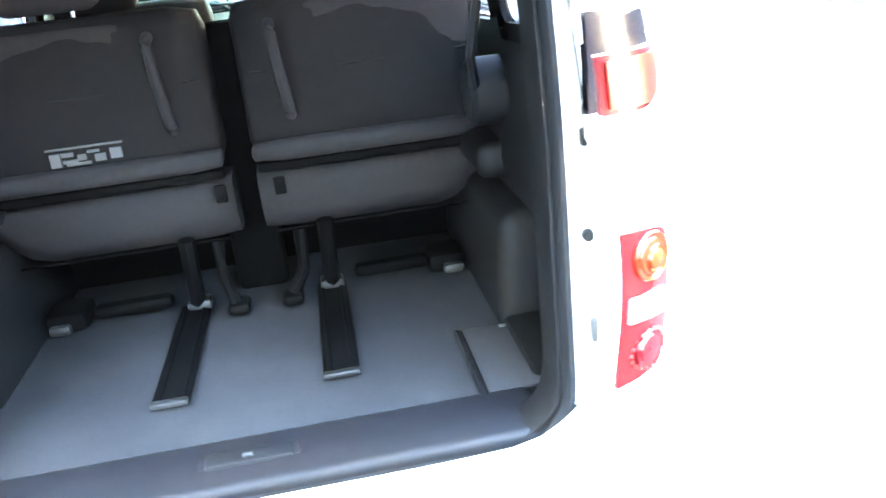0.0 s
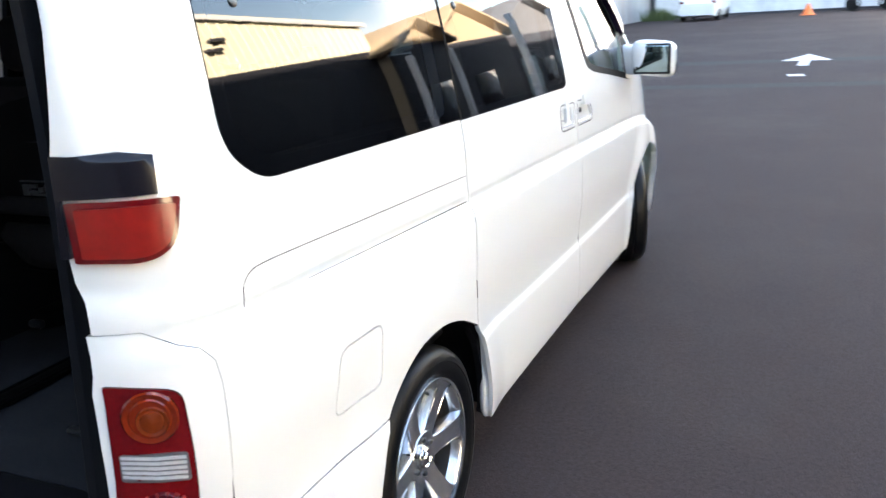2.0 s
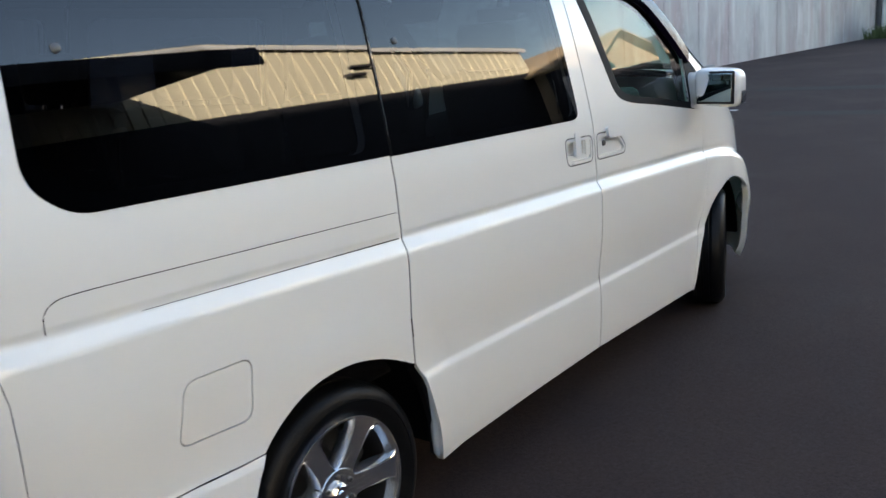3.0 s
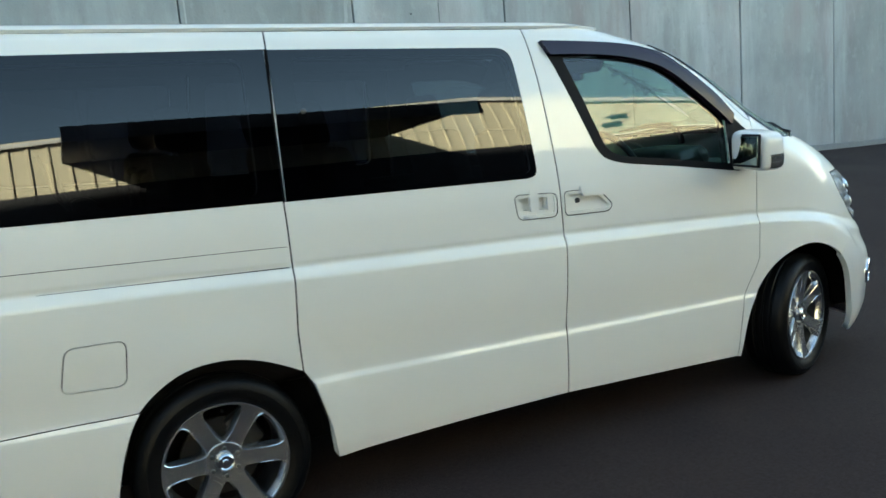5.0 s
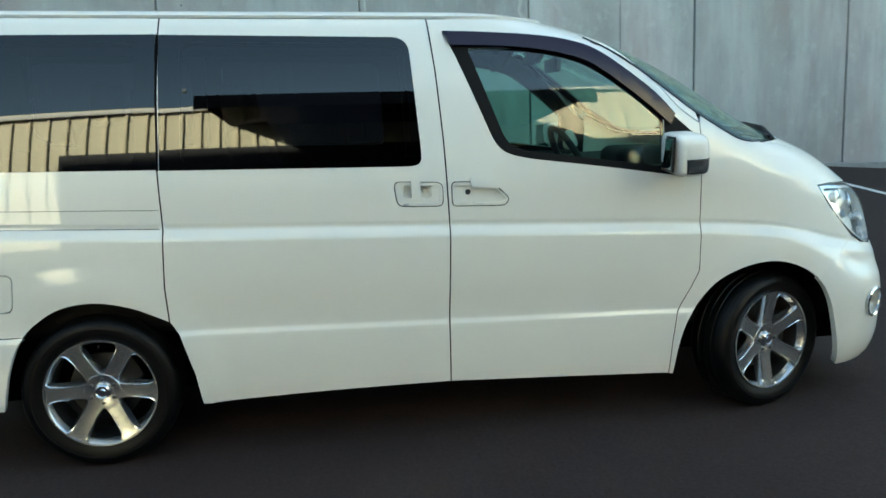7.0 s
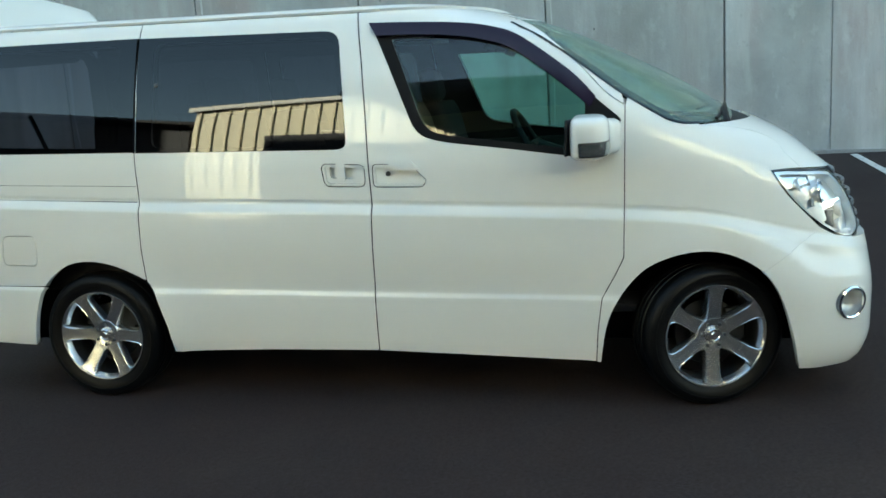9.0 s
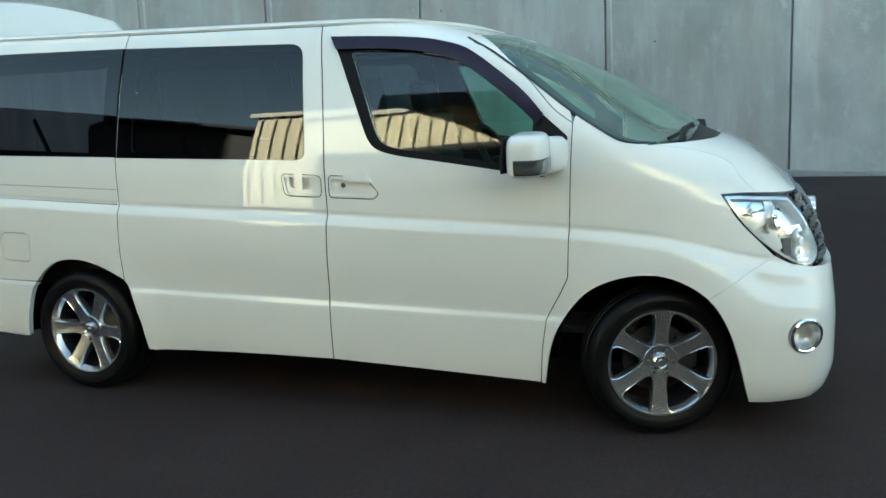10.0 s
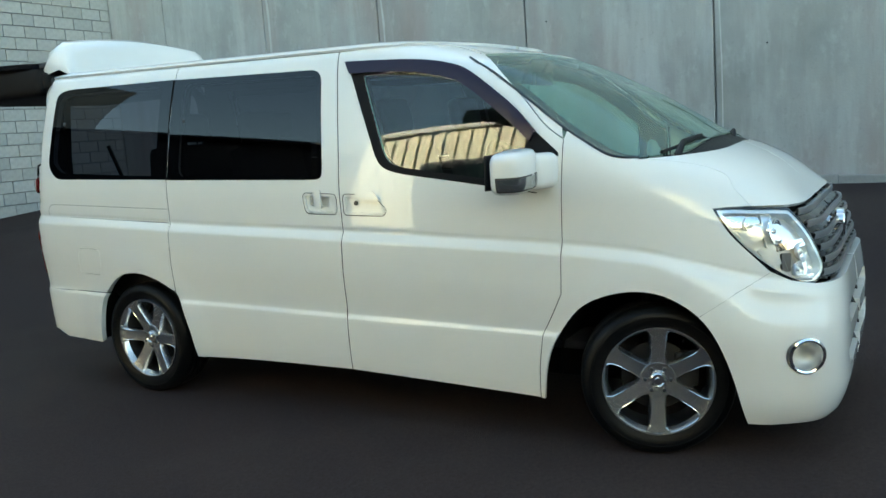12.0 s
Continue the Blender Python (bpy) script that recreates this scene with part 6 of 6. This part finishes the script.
    for d in (-0.06, 0.06):
        part("headrest_post", tube([m @ Vector((d + 0.04 * sx, 0.035, 0.39)), m @ Vector((d + 0.04 * sx, 0.04, 0.45))], 0.006, 8), CHROME, seat)
    if has_label:
        for dx, dz, ww, hh in ((0.0, 0.026, 0.19, 0.004), (-0.075, -0.002, 0.026, 0.034), (-0.045, 0.010, 0.03, 0.010), (-0.04, -0.008, 0.035, 0.008), (-0.01, 0.0, 0.02, 0.014), (0.02, 0.012, 0.03, 0.006), (0.035, -0.006, 0.026, 0.018), (0.075, 0.0, 0.028, 0.026), (-0.02, -0.016, 0.06, 0.006)):
            part("label_bar", box((ww, 0.036, hh), Matrix.Translation((-0.363 + dx, -0.060, 1.095 + dz))), LABEL_WHITE, seat, "faded printed instruction label")
    return seat


# added black fillers: block light between the seats, paint the shade beneath
part("seat_gap_shade", box((0.15, 0.05, 0.78), Matrix.Translation((0.0, 0.125, 0.985)), 0.02), INK, van)
part("under_seat_shade", box((1.32, 0.03, 0.30), Matrix.Translation((0, 0.36, 0.72)), 0.01), INK, van)
rear_seat(0.367, 0.645, False)
rear_seat(-0.355, 0.665, True)


def cabin_seat(x, y, z):
    m = Matrix.Translation((x, y, z))
    seat = soft((0.52, 0.14, 0.66), m @ Matrix.Translation((0, -0.12, 0.42)) @ pose(0, 0, 0, 12, 0, 0), 0.05, SEAT_CLOTH, "cabin_seat", van, "dark cloth cabin seat", puff=0.02)
    soft((0.52, 0.52, 0.15), m @ Matrix.Translation((0, 0.14, 0.08)), 0.05, SEAT_CLOTH, "cushion", seat)
    soft((0.27, 0.10, 0.19), m @ Matrix.Translation((0, -0.22, 0.84)) @ pose(0, 0, 0, 10, 0, 0), 0.045, SEAT_CLOTH, "headrest", seat)
    part("seat_base", box((0.42, 0.42, 0.22), m @ Matrix.Translation((0, 0.14, -0.08)), 0.02), BLACK_PLASTIC, seat)


for y, z in ((0.80, 0.66), (1.72, 0.66)):
    for x in (0.40, -0.40):
        cabin_seat(x, y, z)

DASH = material("grey_dashboard", (0.045, 0.045, 0.045), 0.7, vary=0.1, scale=30, bump=0.2, bump_scale=400, specular=0.3)
# dashboard, steering wheel and cabin lining
dash = soft((1.46, 0.50, 0.36), Matrix.Translation((0, 2.62, 0.97)), 0.10, DASH, "dashboard", van, "dark grey dashboard")
soft((0.34, 0.3, 0.12), Matrix.Translation((0.38, 2.50, 1.17)), 0.05, TRIM, "instrument_hood", dash)
part("steering_wheel", lathe([(0.185 + 0.016 * math.cos(a), 0.016 * math.sin(a)) for a in np.linspace(0, 2 * math.pi, 11)], 40, Matrix.Translation((0.38, 2.16, 1.17)) @ pose(0, 0, 0, 0, 0, -90) @ pose(0, 0, 0, 0, 28, 0)), BLACK_PLASTIC, dash, "black steering wheel")
part("wheel_spokes", box((0.34, 0.03, 0.05), Matrix.Translation((0.38, 2.175, 1.17)), 0.012), BLACK_PLASTIC, dash)
part("steering_column", tube([(0.38, 2.18, 1.16), (0.38, 2.50, 1.04)], 0.04, 10), BLACK_PLASTIC, dash)
part("interior_mirror", box((0.24, 0.03, 0.07), Matrix.Translation((0.0, 2.18, 1.64)), 0.012), BLACK_PLASTIC, van)
part("mirror_stalk", tube([(0, 2.18, 1.66), (0, 2.22, 1.72)], 0.012, 8), BLACK_PLASTIC, van)
for side in (1, -1):
    soft((0.34, 0.02, 0.15), Matrix.Translation((side * 0.38, 2.0, 1.70)) @ pose(0, 0, 0, -30, 0, 0), 0.008, SEAT_CLOTH, "sun_visor", van)
HEADLINER = material("grey_headliner", (0.20, 0.19, 0.18), 0.9, vary=0.06, scale=30)
rows = []
for v in (1.80, 1.87, 1.94, 2.1, 2.57):
    rows.append([skin(s, v) - Vector((0.03, 0, 0.035)) if v < 2.5 else skin(s, v) - Vector((0, 0, 0.035)) for s in np.linspace(-0.78, 1.55, 20)])
patch("headliner", rows, HEADLINER, van)
for side in (1, -1):
    part("door_lining", box((0.03, 2.03, 0.62), Matrix.Translation((side * 0.825, 1.51, 0.84)), 0.01), TRIM, van)
    part("wing_lining", box((0.03, 0.5, 0.22), Matrix.Translation((side * 0.77, 2.78, 0.92)), 0.01), UNDER, van)
part("bulkhead", box((1.5, 0.04, 0.75), Matrix.Translation((0, 2.9, 0.70)), 0.01), UNDER, van)
part("engine_cover", box((1.10, 0.5, 0.4), Matrix.Translation((0, 3.16, 0.72)), 0.05), UNDER, van)


# ---- raised tailgate ----
def tailgate():
    bm = bmesh.new()
    rows = []
    for t in np.linspace(0, 1, 13):
        w = 0.66 + 0.06 * math.sin(min(t * 2.5, 1) * math.pi / 2) - 0.06 * step(0.85, 1.0, t)
        rows.append([(w * (-1 + 2 * k / 14), -0.93 - 1.10 * t, 2.03 + 0.05 * t - 0.12 * t ** 3 - 0.03 * abs(-1 + 2 * k / 14) ** 5) for k in range(15)])
    vs = [[bm.verts.new(p) for p in r] for r in rows]
    for a, b in zip(vs, vs[1:]):
        for j in range(14):
            bm.faces.new((a[j], a[j + 1], b[j + 1], b[j]))
    bmesh.ops.recalc_face_normals(bm, faces=bm.faces)
    bmesh.ops.solidify(bm, geom=bm.faces[:], thickness=0.03)
    gate = part("tailgate", bm, GLOSS_BLACK, van, "raised tailgate with dark glass and trim", smooth=0.8)
    part("inner_trim", box((1.34, 1.04, 0.20), Matrix.Translation((0, -1.46, 1.90)), 0.05, 3), TRIM, gate)
    part("tailgate_frame", box((1.28, 0.16, 0.12), Matrix.Translation((0, -0.98, 1.89)), 0.03, 3), TRIM, gate)
    bm = bmesh.new()
    rows = []
    for x in np.linspace(-0.62, 0.62, 29):
        e = abs(x) / 0.62
        top = 1.0 - 0.22 * e ** 2 - 0.35 * step(0.90, 1.0, e)
        rows.append([bm.verts.new((x, yy - 0.06 * (1 - e ** 2), 1.885 + (zz - 1.885) * (top if zz > 1.95 else 1))) for yy, zz in ((-0.66, 1.895), (-0.70, 1.96), (-0.72, 2.07), (-0.76, 2.15), (-0.83, 2.175), (-0.91, 2.14), (-0.945, 2.06), (-0.93, 1.985), (-0.80, 1.95))])
    for a, b in zip(rows, rows[1:]):
        for j in range(9):
            bm.faces.new((a[j], a[(j + 1) % 9], b[(j + 1) % 9], b[j]))
    bm.faces.new(rows[0]), bm.faces.new(rows[-1])
    part("roof_spoiler", bm, PAINT, gate, "white roof spoiler tipped up with the tailgate", smooth=1.2)


tailgate()

# ---- the walls' pieces ----
def concrete_wall():
    wall = tagged(part("wall_left", box((0.22, 73.2, 11.2), Matrix.Translation((WALL_X - 0.16, 21.5, 4.86))), MORTAR, None, smooth=0), "tall weathered precast concrete boundary wall", "wall", kind="structure")
    joints = [-15.1, -12.3, -9.5, -8.09, -5.77, -3.49, -1.02, 1.565, 3.845, 6.215, 8.535, 10.9, 13.22, 15.9]
    while joints[-1] < 55.5:
        joints.append(joints[-1] + 2.4)
    for a, b in zip(joints, joints[1:]):
        w = b - a - 0.022
        bm = box((0.12, w, 11.2), Matrix(), 0.012)
        ob = part("panel", bm, CONCRETE, wall, smooth=0)
        ob.location = (WALL_X - 0.05 + random.uniform(-0.006, 0.006), (a + b) / 2, 4.86)
    for y in (5.137,):
        part("casting_seam", box((0.008, 0.012, 10.2), Matrix.Translation((WALL_X + 0.012, y, 5.4)), 0.002), MORTAR, wall)
    for y, z0, z1, w in ((3.74, 2.5, 3.6, 0.13), (-5.67, 1.0, 5.0, 0.09), (-3.40, 1.0, 5.2, 0.06), (1.64, 0.9, 5.5, 0.05)):
        pts = [(y + random.uniform(-0.4, 0.4) * w, z0 + (z1 - z0) * k / 8, w * random.uniform(0.35, 0.9) * (0.5 + 0.5 * k / 8)) for k in range(9)]
        outline = [(WALL_X + 0.018, yy - ww / 2, z) for yy, z, ww in pts] + [(WALL_X + 0.018, yy + ww / 2, z) for yy, z, ww in pts[::-1]]
        finish("lime_streak", outline, [tuple(range(18))], LIME, wall, smooth=False)
    for y, z in ((2.2, 2.2), (-0.7, 2.8), (4.7, 2.8)):
        part("tie_hole", lathe([(0.0, 0.0), (0.011, 0.001), (0.012, -0.01)], 12, Matrix.Translation((WALL_X + 0.018, y, z))), DARK_SHED, wall)
    for y0, y1 in ((-11.0, 3.0), (3.0, 14.0), (14.0, 24.0)):
        z0, z1 = ground_height(WALL_X, y0), ground_height(WALL_X, y1)
        bm = box((0.16, y1 - y0, 0.12), Matrix.Translation((WALL_X + 0.06, (y0 + y1) / 2, (z0 + z1) / 2 + 0.03)) @ pose(0, 0, 0, math.degrees(math.atan2(z1 - z0, y1 - y0)), 0, 0), 0.01)
        part("plinth", bm, MORTAR, wall, smooth=0)


concrete_wall()


def block_wall():
    wall = tagged(part("wall_rear", box((5.5, 0.2, 6.6), Matrix.Translation((WALL_X + 2.65, REAR_Y - 0.125, 3.15))), MORTAR, None, smooth=0), "grey concrete block wall in running bond", "wall", kind="structure")
    me = None
    L, H, J = 0.40, 0.20, 0.012
    for row in range(29):
        z = 0.55 + row * H
        x = WALL_X + 0.02 - (L / 2 if row % 2 else 0)
        while x < WALL_X + 5.2:
            x0, x1 = max(x, WALL_X + 0.02), x + L
            if me is None or x1 - x0 < L - 0.01:
                ob = part("block", box((x1 - x0 - J, 0.09, H - J), Matrix(), 0.006, 1), BLOCK, wall, smooth=0)
                if x1 - x0 > L - 0.01:
                    me = ob.data
            else:
                ob = new("block", me)
                ob.parent = wall
            ob.location = ((x0 + x1) / 2, REAR_Y - 0.035 + random.uniform(-0.004, 0.004), z)
            x += L


block_wall()
